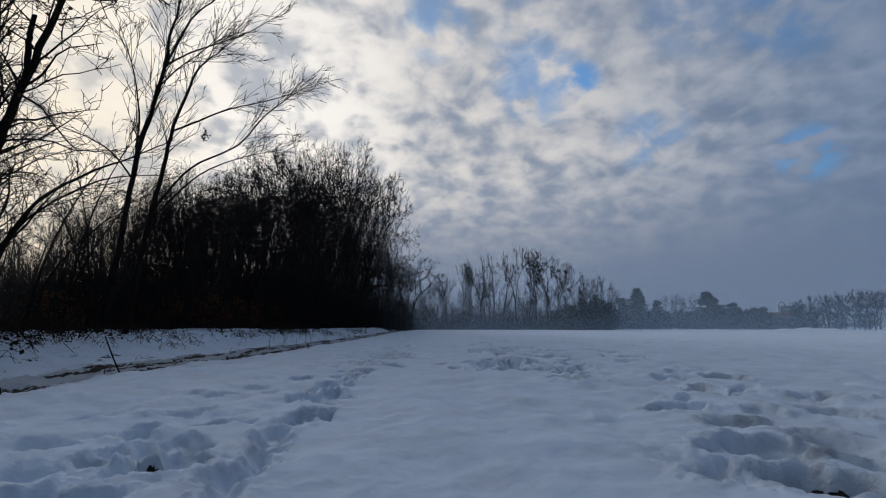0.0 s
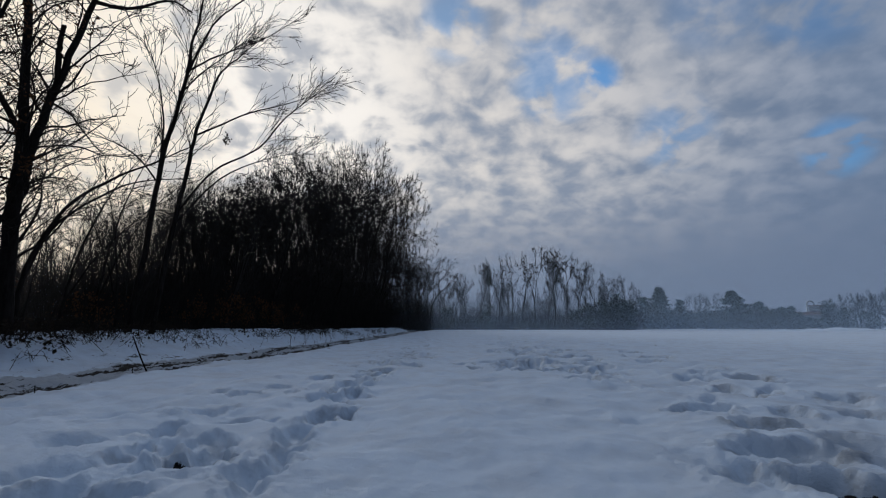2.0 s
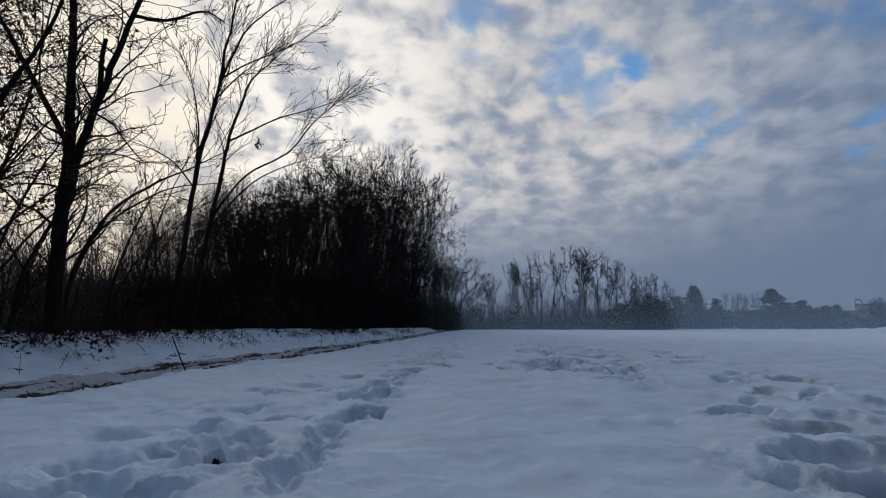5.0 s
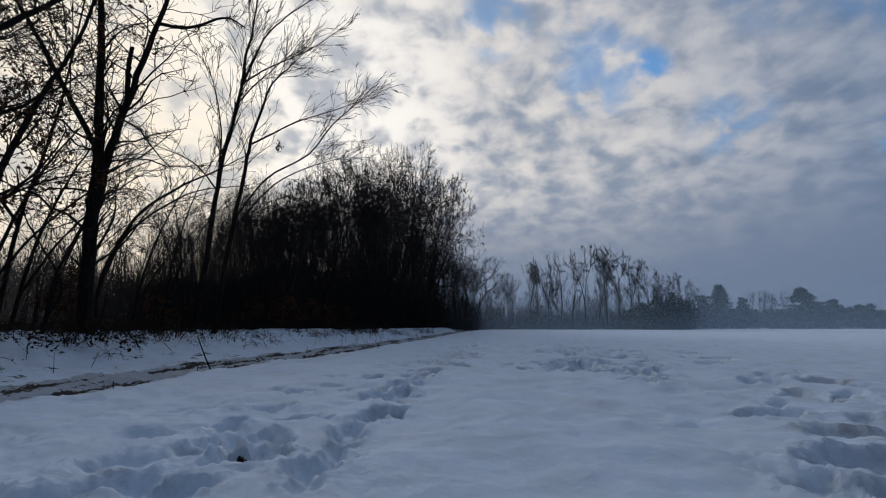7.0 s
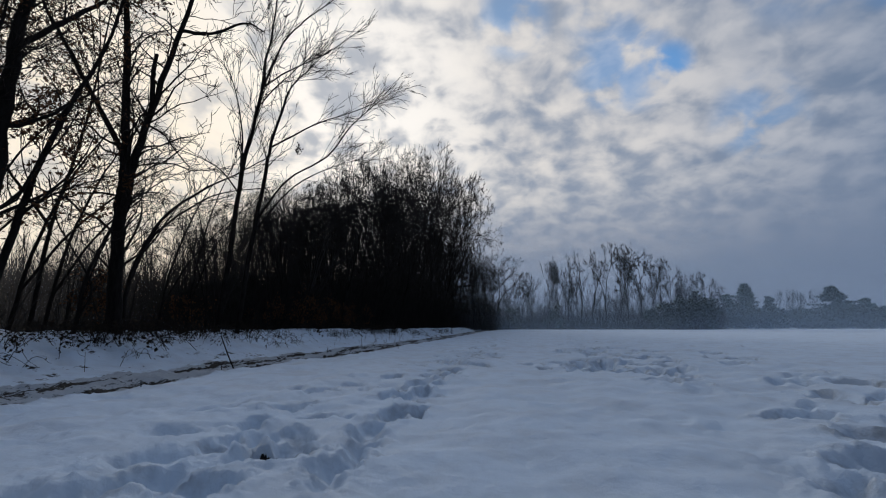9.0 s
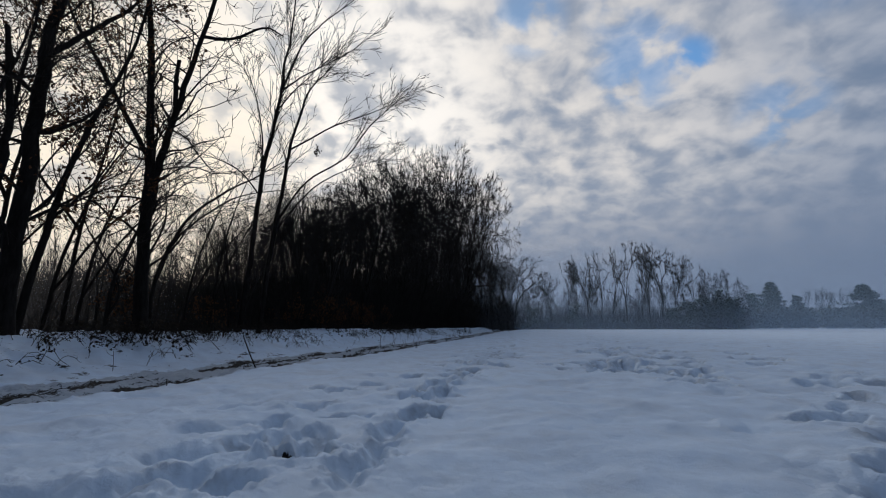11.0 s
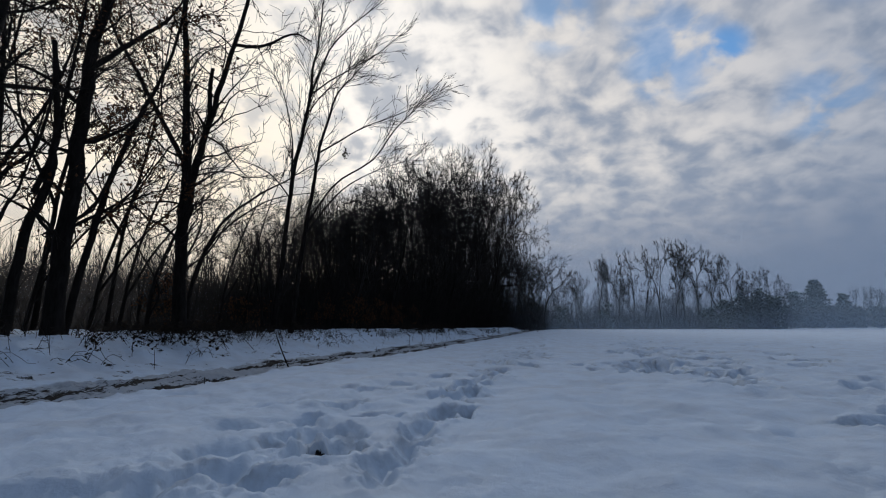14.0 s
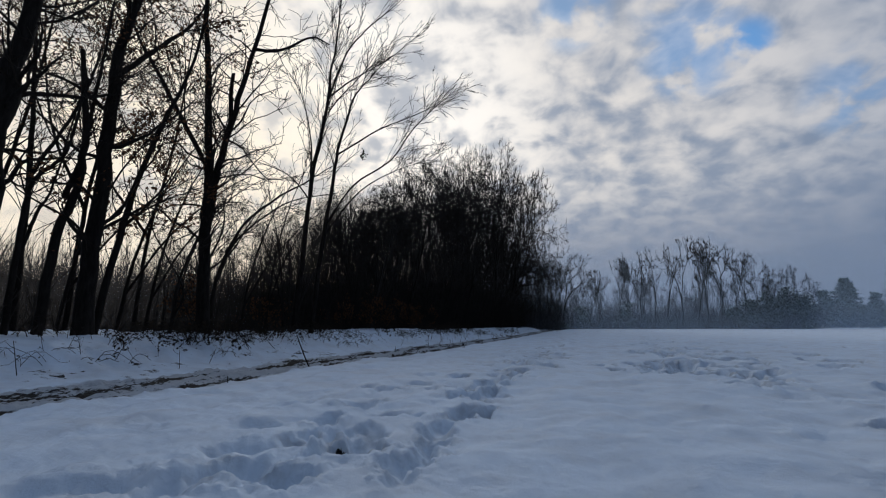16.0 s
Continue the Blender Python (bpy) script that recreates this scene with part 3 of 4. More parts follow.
edge_tree("tree", 34.6, 17.0, [
    ([(-0.4, 0, 0), (-0.2, 2.25, 0), (-0.08, 4.2, 0), (0, 5.6, 0), (0.25, 7.2, 0), (0.48, 8.86, 0), (0.53, 9.8, 0), (0.68, 10.9, 0), (0.75, 12, 0), (0.95, 14.6, 0)], 0.098, 0.02, 2),
    ([(0.2, 0, 0), (0.49, 3.46, 0), (0.74, 5.3, 0), (0.88, 6.67, 0), (1.18, 8.03, 0), (1.48, 9.1, 0), (2.05, 9.9, 0), (2.68, 10.8, 0.1)], 0.088, 0.012, 2),
    ([(0.48, 8.8, 0), (0.84, 9.95, -0.1), (1.18, 10.85, -0.2), (1.95, 11.9, -0.3), (2.88, 12.9, -0.4), (3.74, 14.1, -0.4)], 0.045, 0.010, 2),
    ([(0.50, 8.85, 0), (1.25, 9.65, 0.1), (2.23, 10.48, 0.2), (3.06, 11.25, 0.3), (4.15, 12.5, 0.4)], 0.035, 0.009, 2),
    ([(0.88, 6.6, 0), (1.58, 7.2, 0.2), (2.55, 7.97, 0.3), (3.6, 8.57, 0.4), (4.71, 9.3, 0.5), (5.45, 10.06, 0.6)], 0.035, 0.008, 2),
    ([(0.55, 3.86, 0), (1.49, 5.39, -0.2), (2.83, 6.45, -0.3), (3.63, 7.71, -0.4), (4.49, 8.7, -0.5), (5.41, 9.63, -0.6)], 0.04, 0.008, 2),
    ([(0.49, 3.46, 0), (1.69, 5.21, 0.2), (3.05, 6.26, 0.4), (4.54, 6.95, 0.5)], 0.035, 0.008, 2),
    ([(0.36, 8.0, 0), (0.9, 8.85, -0.1), (1.64, 9.8, -0.2), (2.61, 11.5, -0.3)], 0.03, 0.008, 2),
    ([(-0.08, 4.6, 0), (-0.04, 6.6, 0.1), (-0.26, 8.05, 0.2), (-0.51, 8.95, 0.3), (-0.85, 9.95, 0.4)], 0.035, 0.008, 2),
    ([(-0.04, 4.8, 0), (-0.71, 5.6, 0.1), (-1.5, 6.0, 0.2), (-2.3, 6.2, 0.3)], 0.03, 0.008, 2)], SLENDER, 29, "slender bare tree with several fanned stems")
for i, (az, dist, tall, lean) in enumerate(((50.6, 14.6, 6.0, 1.6), (48.2, 16.5, 4.6, 1.2), (41.6, 16.0, 5.4, 1.5), (39.0, 18.0, 6.2, 1.1), (53.0, 16.0, 7.0, 2.2), (37.0, 17.0, 4.8, -0.7), (57.6, 13.6, 5.6, 1.7))):
    edge_tree("tree", az, dist, [
        ([(0, 0, 0), (lean * 0.15, tall * 0.35, 0), (lean * 0.5, tall * 0.7, 0.1), (lean, tall, 0.2)], tall * 0.0085, 0.009, 2),
        ([(lean * 0.06, tall * 0.16, 0), (lean * 0.5, tall * 0.42, 0.2), (lean * 1.2, tall * 0.68, 0.3), (lean * 1.9, tall * 0.84, 0.4)], tall * 0.006, 0.008, 2)],
        dict(SAPLING, angle=(16, 34), spray=(18, 40), reach=(1.6, 0.8, 0.4)), 130 + i, "thin leaning bare sapling with fanned shoots on the bank")


def caught_leaves(az, dist, up, seed):
    rng = np.random.RandomState(seed)
    a = radians(az)
    lv = Leaves(rng)
    for _ in range(46):
        lv.add(rng.normal(size=3) * np.array((0.05, 0.05, 0.10)), rng.uniform(0.06, 0.12))
    ob = tagged(lv.make("leaf_clump", BRAMBLE_LEAF), "dark clump of withered leaves caught in bare twigs", "leaf clump")
    ob.matrix_basis = pose(-math.sin(a) * dist, math.cos(a) * dist, up)


caught_leaves(28.44, 17.0, EYE + 17.0 * math.tan(radians(20.7)), 77)

# tall trees of the second row, whose crowns fill the air above the bank
for i, (az, dist, tall, lean) in enumerate(((67.5, 14.0, 15, 0.5), (60.6, 15.5, 14, -0.6), (57.0, 17.5, 13, 0.7), (51.6, 17.0, 10.5, 0.9), (63.5, 19.0, 14, 1.0))):
    edge_tree("tree", az, dist, [
        ([(0, 0, 0), (lean * 0.2, tall * 0.3, 0), (lean * 0.7, tall * 0.6, 0.1), (lean, tall, 0.3)], tall * 0.0062, 0.02, 2),
        ([(lean * 0.2, tall * 0.28, 0), (-lean * 1.4, tall * 0.5, 0.4), (-lean * 2.2, tall * 0.8, 0.6)], tall * 0.0042, 0.015, 2)],
        dict(LEAFY, first=0.5) if i in (1, 2, 3) else dict(OAK, first=0.55, dense=(1.7, 2.2, 2.3)), 70 + i, "tall bare tree behind the first row on the bank", i in (1, 2, 3))


# ------------------------------------------------------------------ the wood
def wood_tree(seed, tall, style, stems=1, bark=FOREST, spread=0.0, last=2, stray=0.07):
    """A young bare tree of the wood: its trunk, and its crown of twigs."""
    rng = np.random.RandomState(seed)
    root = thing("tree", pose(0, 0, -200), "tall bare dark tree in the wood", "tree", "trees of the wood")
    trunk, levels = Tubes(), [Tubes(), Tubes(), Tubes()]
    for i in range(stems):
        a, lean = rng.uniform(0, 6.28), rng.uniform(0.3, 1.0) * spread
        pts = wander(rng, (0.12 * math.cos(a), 0.12 * math.sin(a), 0), (lean * math.cos(a), lean * math.sin(a), 1), tall * rng.uniform(0.8, 1.0), 9, stray, 0.03)
        r = tall * rng.uniform(0.008, 0.012) * style.get("stout", 1.0)
        trunk.add(pts, np.linspace(r, r * 0.15, 10), 6)
        branch_out(rng, pts, r * 0.8, tall / stems ** 0.5, 0, last, levels, style)
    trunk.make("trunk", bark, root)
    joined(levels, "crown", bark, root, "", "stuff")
    return root


def divide(rng, at, way, length, radius, depth, bole, twigs, st):
    """A limb that strays, sends out side shoots and divides at its end."""
    n = 6 if depth >= st["depth"] else 4 if depth >= 4 else 2 if depth >= 2 else 1
    line = wander(rng, at, way, length, n, st["bend"], st["rise"] if depth > 3 else st["droop"])
    end = max(st["thin"] * 0.7, radius * 0.80)
    radius = max(st["thin"], radius)
    (bole if depth >= st["depth"] - 1 else twigs).add(line, np.linspace(radius, end, n + 1), 6 if depth >= st["depth"] - 1 else 3)
    if depth == 0:
        return
    p, q = line[-2], line[-1]
    s = n / length
    tip = ((q[0] - p[0]) * s, (q[1] - p[1]) * s, (q[2] - p[2]) * s)
    for _ in range(3 if rng.rand() < st["third"] else 2):
        divide(rng, q, sideways(rng, tip, rng.uniform(*st["fork"]) * (1.0 if depth > 4 else 1.25)), length * rng.uniform(*st["keep"]), end * rng.uniform(0.62, 0.92), depth - 1, bole, twigs, st)
    for _ in range(rng.poisson(st["side"] if depth < st["depth"] else st["low"])):
        j = rng.randint(max(1, n // 2), n + 1)
        p, q = line[j - 1], line[j]
        tip = ((q[0] - p[0]) * s, (q[1] - p[1]) * s, (q[2] - p[2]) * s)
        divide(rng, q, sideways(rng, tip, rng.uniform(*st["angle"])), length * rng.uniform(0.35, 0.6), radius * 0.4, max(0, min(depth, 5) - 2), bole, twigs, st)


class Stretched:
    """Branches already collected, drawn wider or narrower, taller or lower."""

    def __init__(self, tubes, wide, tall):
        self.tubes, self.size = tubes, np.array((wide, wide, tall))

    def shape(self, start=0):
        v, f = self.tubes.shape(start)
        return v * self.size, f


def crowned_tree(seed, tall, st, stems=1, spread=0.1, label="tall bare dark tree in the wood"):
    """A grown tree: a bole that divides again and again into a wide crown of fine twigs, exactly as tall as told."""
    rng = np.random.RandomState(seed)
    root = thing("tree", pose(0, 0, -200), label, "tree", "trees of the wood")
    bole, twigs = Tubes(), Tubes()
    for i in range(stems):
        a, lean = rng.uniform(0, 6.28), rng.uniform(0.4, 1.0) * spread
        divide(rng, (0.2 * math.cos(a) * (stems > 1), 0.2 * math.sin(a) * (stems > 1), 0), (lean * math.cos(a), lean * math.sin(a), 1), tall * st["bole"] * rng.uniform(0.85, 1.1),
               tall * st["stout"] * (0.75 if stems > 1 else 1.0), st["depth"] - (i > 1), bole, twigs, st)
    ends = twigs.shape()[0]
    high, out = tall / ends[:, 2].max(), tall * st["wide"] / np.percentile(np.hypot(ends[:, 0], ends[:, 1]), 90)
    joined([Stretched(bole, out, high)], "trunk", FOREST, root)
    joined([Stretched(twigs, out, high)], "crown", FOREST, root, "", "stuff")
    return root


MATURE = dict(depth=7, wide=0.24, bole=0.28, stout=0.0105, fork=(13, 36), keep=(0.62, 0.82), third=0.12, side=1.15, low=2.0, angle=(32, 68), bend=0.13, rise=0.035, droop=0.0, thin=0.018)
YOUNG = dict(dense=(1.9, 2.3, 2.2), first=0.2, angle=(20, 50), spray=(25, 60), reach=(2.1, 1.0, 0.5), narrow=0.4, thin=0.009, bend=0.15, rise=0.05, segs=(4, 3, 1))
FAR = dict(depth=6, wide=0.22, bole=0.34, stout=0.019, fork=(12, 34), keep=(0.62, 0.82), third=0.22, side=1.2, low=1.5, angle=(30, 62), bend=0.12, rise=0.03, droop=0.0, thin=0.056)
ROUND = dict(FAR, wide=0.3, bole=0.22, fork=(18, 42), rise=0.02, thin=0.05, side=0.8)

mature = [crowned_tree(40 + i, 16.0, MATURE, 1 + i % 3, 0.16) for i in range(6)]
young = [wood_tree(60 + i, 7.0, YOUNG, 2 + i % 2, spread=0.25) for i in range(6)]
distant = [crowned_tree(80 + i, 17.0, FAR, 2 if i == 3 else 1, 0.08) for i in range(6)]
hazy = [crowned_tree(90 + i, 17.0, ROUND, 2, 0.2) for i in range(3)]


def plant(kinds, i, x, y, size, rng, label="", group="", wide=1.0):
    s = Matrix.Diagonal((size * wide, size * wide, size, 1))
    t = copy_thing(kinds[i % len(kinds)], pose(x, y, height(x, y) - 0.1, rng.uniform(-3, 3), rng.uniform(-3, 3), rng.uniform(0, 360)) @ s)
    if label:
        tagged(t, label, group=group)
    return t


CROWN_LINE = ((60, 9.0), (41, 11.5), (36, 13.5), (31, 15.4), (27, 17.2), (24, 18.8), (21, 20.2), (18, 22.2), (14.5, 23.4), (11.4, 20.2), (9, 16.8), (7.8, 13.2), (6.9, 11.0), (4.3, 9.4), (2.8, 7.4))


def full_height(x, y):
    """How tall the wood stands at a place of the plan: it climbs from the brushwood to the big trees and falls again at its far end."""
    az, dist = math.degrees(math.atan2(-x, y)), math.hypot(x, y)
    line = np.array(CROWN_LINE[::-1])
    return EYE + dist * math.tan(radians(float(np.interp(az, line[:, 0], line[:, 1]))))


def build_wood():
    rng = np.random.RandomState(8)
    spots, i = [], 0
    for _ in range(7000):
        y = rng.uniform(9, 118)
        edge = -10.3 - 2.2 * float(smooth(y, 34, 48)) + 4.5 * float(smooth(y, 78, 112))
        x = edge - 26 * rng.rand() ** 1.9
        az = math.degrees(math.atan2(-x, y))
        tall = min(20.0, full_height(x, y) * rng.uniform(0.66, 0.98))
        if az < 12.5 and rng.rand() < 0.45:
            continue
        open_part = float(smooth(az, 26, 32))
        gap = (1.7 if tall < 8 else 3.3) * (1 + 0.05 * (edge - x)) * (1 + 0.5 * open_part)
        if any((x - a) ** 2 + (y - b) ** 2 < gap * gap for a, b in spots) or len(spots) > 190:
            continue
        if math.hypot(x, y) < 14.5:
            continue
        spots.append((x, y))
        if tall < 8.5:
            plant(young, i, x, y, tall / 7.0, rng, "young thin-stemmed bare tree in the wood", "young trees of the wood")
        else:
            plant(mature, i, x, y, tall / 16.0, rng, wide=0.95)
        i += 1


build_wood()


def build_wood_end():
    """Broad trees along the wood's edge and where it runs out beside the track."""
    rng = np.random.RandomState(18)
    row = [(30.5, 30), (29, 36), (27.4, 39), (25.2, 35), (22.8, 37), (20.4, 40), (28, 33), (26.5, 29), (24, 31), (21.6, 34), (19.2, 37), (17.4, 41), (15.8, 45), (14.4, 49), (13.0, 53), (11.9, 57), (11.0, 61), (10.1, 65), (9.4, 70), (8.4, 75), (7.4, 80), (6.4, 88), (5.4, 95), (4.5, 101), (3.8, 106),
           (25.5, 42), (22, 44), (18.6, 48), (16, 53), (13.7, 58)]
    for i, (az, dist) in enumerate(row):
        x, y, _ = place(az, dist)
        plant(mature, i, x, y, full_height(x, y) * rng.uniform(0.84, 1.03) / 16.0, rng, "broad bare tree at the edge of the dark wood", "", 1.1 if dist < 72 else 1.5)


build_wood_end()


def build_coppice():
    """Close-grown young trees between the bank and the tall wood."""
    rng = np.random.RandomState(19)
    for i in range(34):
        az, dist = rng.uniform(27, 50), rng.uniform(21, 44)
        x, y, _ = place(az, dist)
        if x > -10.5:
            continue
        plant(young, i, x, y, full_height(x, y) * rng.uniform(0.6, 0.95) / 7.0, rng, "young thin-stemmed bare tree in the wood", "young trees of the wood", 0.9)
    for i in range(22):
        az, dist = 24.5 + 0.72 * i + rng.uniform(-0.4, 0.4), rng.uniform(24, 38)
        x, y, _ = place(az, dist)
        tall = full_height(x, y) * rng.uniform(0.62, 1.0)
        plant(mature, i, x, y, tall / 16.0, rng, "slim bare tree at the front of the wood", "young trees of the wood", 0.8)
    for i in range(14):
        az, dist = 27.5 + 0.9 * i + rng.uniform(-0.4, 0.4), rng.uniform(19.5, 25)
        x, y, _ = place(az, dist)
        if x < -10.2:
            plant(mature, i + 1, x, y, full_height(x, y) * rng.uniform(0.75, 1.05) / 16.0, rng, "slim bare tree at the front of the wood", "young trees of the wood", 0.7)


build_coppice()


def build_far_trees():
    """The row of tall trees across the end of the field, and those beyond its far corner."""
    rng = np.random.RandomState(9)
    row = [(0.9, 6.3), (-0.6, 6.6), (-2.2, 8.6), (-3.4, 7.8), (-4.7, 8.6), (-6.1, 9.0), (-7.2, 8.8), (-8.9, 9.7), (-10.3, 8.8), (-11.2, 9.9), (-12.5, 9.5), (-13.6, 8.2), (-14.9, 7.7), (-16.2, 7.5), (-17.4, 6.2), (-18.7, 6.2), (2.4, 5.8)]
    for i, (az, el) in enumerate(row):
        dist = 114 + rng.uniform(-3, 5)
        x, y, _ = place(az, dist)
        plant(distant, i, x, y, (EYE + dist * math.tan(radians(el))) / 17.0, rng, "tall bare tree across the end of the field", "trees across the field", 0.95)
    for i in range(24):
        x, y, _ = place(-20.5 + 24 * (i + rng.rand()) / 24, rng.uniform(119, 134))
        plant(distant, i, x, y, rng.uniform(9, 13.5) / 17.0, rng, "tall bare tree across the end of the field", "trees across the field", 0.9)
    for i in range(8):
        x, y, _ = place(-25.4 - 0.42 * i + rng.uniform(-0.2, 0.2), 196)
        plant(distant, i, x, y, rng.uniform(11.5, 14.5) / 17.0, rng, "hazy bare tree beyond the hedge", "trees beyond the hedge", 0.7)
    for i in range(20):
        x, y, _ = place(-37.4 - 0.52 * i + rng.uniform(-0.3, 0.3), 186 + rng.uniform(-6, 8))
        plant(hazy, i, x, y, min(1.0, 0.72 + 0.08 * i) * rng.uniform(10.5, 13) / 17.0, rng, "hazy round-crowned bare tree beyond the field", "trees beyond the field", 1.0)


build_far_trees()
for kind in mature + young + distant + hazy:
    for o in [kind, *kind.children]:
        bpy.data.objects.remove(o)


def thicket(name, seed, n, spots, tall, r, lean, label, mat=FOREST, cap=None, ragged=1.5):
    """Brushwood that nobody could count, as one mesh of thin stems."""
    rng = np.random.RandomState(seed)
    t = Tubes()
    at = np.array([spots(rng) for _ in range(n)])
    level = relief(at[:, 0], at[:, 1], False)[0].tolist()
    lush = (1.0 + 0.9 * layered(at[:, 0], at[:, 1], 0.09, 2)).tolist()
    for (x, y), z, more in zip(at.tolist(), level, lush):
        h = rng.uniform(*tall) * more
        if cap:
            h = min(h, math.hypot(x, y) * math.tan(radians(cap(math.degrees(math.atan2(-x, y))))) * (0.2 + 0.8 * rng.rand() ** ragged))
        w = (rng.normal() * lean, rng.normal() * lean, 1)
        p = wander(rng, (x, y, z - 0.05), w, h, 2, 0.16, 0.02)
        t.add(p, np.linspace(rng.uniform(*r), r[0] * 0.5, 3), 3)
        for _ in range(2):
            j = 1
            q = wander(rng, p[j], sideways(rng, (0, 0, 1.0), rng.uniform(20, 60)), h * rng.uniform(0.2, 0.45), 1, 0.2, 0.05)
            t.add(q, (r[0], r[0] * 0.5), 3)
    return tagged(t.make(name, mat), label, "undergrowth", kind="stuff")


def brush_line(az):
    """How high, in degrees, the brushwood closes the view under the big trees."""
    return float(np.interp(az, (3, 7, 9, 12, 22, 26, 40), (6, 8, 9.5, 12.5, 14, 12, 9)))


thicket("undergrowth", 30, 1500, lambda g: (-10.4 - 32 * g.rand() ** 1.2, g.uniform(3, 24)), (0.5, 2.8), (0.009, 0.02), 0.28, "low leafless brushwood behind the bank")
thicket("undergrowth", 31, 2300, lambda g: (-10.2 - 26 * g.rand() ** 1.5, g.uniform(17, 42)), (1.2, 7.0), (0.014, 0.034), 0.2, "dense leafless brushwood between the trees", FOREST, lambda az: float(np.interp(az, (25, 38, 48), (14, 12, 6))), 1.0)
thicket("undergrowth", 32, 5000, lambda g: (-10.6 - 26 * g.rand() ** 1.6, g.uniform(28, 78)), (1.5, 11.5), (0.02, 0.045), 0.16, "dense dark leafless thicket of the wood", FOREST, brush_line)
thicket("undergrowth", 33, 2200, lambda g: (-9.2 + 3.2 * float(smooth(g.rand(), 0, 1)) - 22 * g.rand() ** 1.5, g.uniform(76, 126)), (1.5, 9.0), (0.03, 0.06), 0.16, "dense dark leafless thicket of the wood", FOREST, brush_line)
thicket("undergrowth", 35, 4600, lambda g: (-22 - 36 * g.rand(), g.uniform(4, 46)), (3.5, 8.5), (0.016, 0.036), 0.2, "grey leafless brushwood deep in the wood", FOREST, lambda az: 10.5, 0.7)
thicket("undergrowth", 37, 400, lambda g: (-11 - 22 * g.rand(), g.uniform(14, 38)), (2.0, 5.5), (0.012, 0.028), 0.2, "leafless saplings crowded behind the bank", FOREST, lambda az: 11, 0.8)


def across(g):
    a, d = radians(g.uniform(-20, 3.5)), g.uniform(112, 126)
    return -math.sin(a) * d, math.cos(a) * d


def behind(g):
    a, d = radians(g.uniform(-21, 4.0)), g.uniform(124, 150)
    return -math.sin(a) * d, math.cos(a) * d


thicket("undergrowth", 34, 3000, across, (0.6, 5.0), (0.035, 0.06), 0.22, "leafless brushwood under the far trees")
thicket("undergrowth", 36, 1100, behind, (4.0, 10.0), (0.025, 0.045), 0.15, "hazy leafless saplings behind the far trees")


# ------------------------------------------------------------------ evergreens, hedge and building beyond the field
def clump(rng, leaves_v, leaves_f, at, rx, rz, n, size):
    """A tuft of needles or leaves: many small facets within a flattened ball."""
    for _ in range(n):
        d = rng.normal(size=3)
        d /= np.linalg.norm(d)
        p = np.asarray(at) + d * np.array((rx, rx, rz)) * rng.uniform(0.3, 1.0)
        a, b = rng.normal(size=3) * size, rng.normal(size=3) * size
        i = len(leaves_v)
        leaves_v += [p - a * 0.5, p + b, p + a]
        leaves_f.append((i, i + 1, i + 2))


def evergreen(az, dist, tall, wide, seed, label, tiers=9, flat_top=False):
    rng = np.random.RandomState(seed)
    x, y, z = place(az, dist)
    root = thing("conifer", pose(x, y, z - 0.1, 0, 0, az), label, "tree", "evergreens beyond the hedge")
    t = Tubes()
    t.add([(0, 0, 0), (0.1, 0, tall * 0.5), (0, 0, tall * 0.97)], (0.35, 0.22, 0.05), 6)
    v, f = [], []
    for i in range(tiers):
        for j in range(10):
            g = 0.2 + 0.8 * (i + rng.uniform(-0.35, 0.35)) / tiers
            reach = wide * ((1 - g) ** 0.7 if not flat_top else (1 - g) ** 0.85 * (0.9 + 0.2 * (i % 2))) * rng.uniform(0.45, 1.1) + 0.3
            a = rng.uniform(0, 6.28)
            q = np.array((math.cos(a) * reach, math.sin(a) * reach, tall * g - reach * 0.05))
            t.add([(0, 0, tall * g - 0.4), q * np.array((0.5, 0.5, 1)), q], (0.07, 0.05, 0.03), 3)
            for s in (0.35, 0.65, 0.95):
                clump(rng, v, f, q * np.array((s, s, 1)), reach * 0.28 + 0.35, 0.38, 34, 0.26)
    t.make("trunk", FOREST, root)
    tagged(mesh_object("foliage", np.array(v), f, EVERGREEN, root, "", False), kind="stuff")
    return root


evergreen(-22.6, 190, 15.8, 8.6, 51, "tall dark cedar with level tiers of branches", 11, True)
evergreen(-24.6, 192, 11.0, 3.6, 52, "dark conifer above the hedge", 8)
evergreen(-29.5, 188, 13.6, 9.0, 53, "broad dark cedar with level tiers of branches", 10, True)
evergreen(-31.8, 190, 9.6, 4.2, 54, "low spreading dark conifer above the hedge", 6)
evergreen(-33.6, 190, 7.6, 2.4, 55, "small dark conifer above the hedge", 6)
evergreen(-34.3, 190, 7.9, 2.2, 56, "small dark conifer above the hedge", 6)
evergreen(-20.9, 180, 11.5, 4.2, 57, "dark conifer above the hedge", 8)


def build_hedge():
    rng = np.random.RandomState(61)
    v, f = [], []
    for i in range(150):
        az = rng.uniform(-37.5, -18.5)
        x, y, z = place(az, 178 + rng.uniform(-3, 6))
        top = (6.3 - 3.0 * float(smooth(-az, 33.5, 36)))
        for h in np.arange(0.8, top * rng.uniform(0.8, 1.0), 1.1):
            clump(rng, v, f, (x, y, z + h), 2.0, 1.0, 22, 0.42)
    return tagged(mesh_object("hedge", np.array(v), f, HEDGE, None, "", False), "long tall dark hedge beyond the snowy field", "hedge", kind="stuff")


build_hedge()


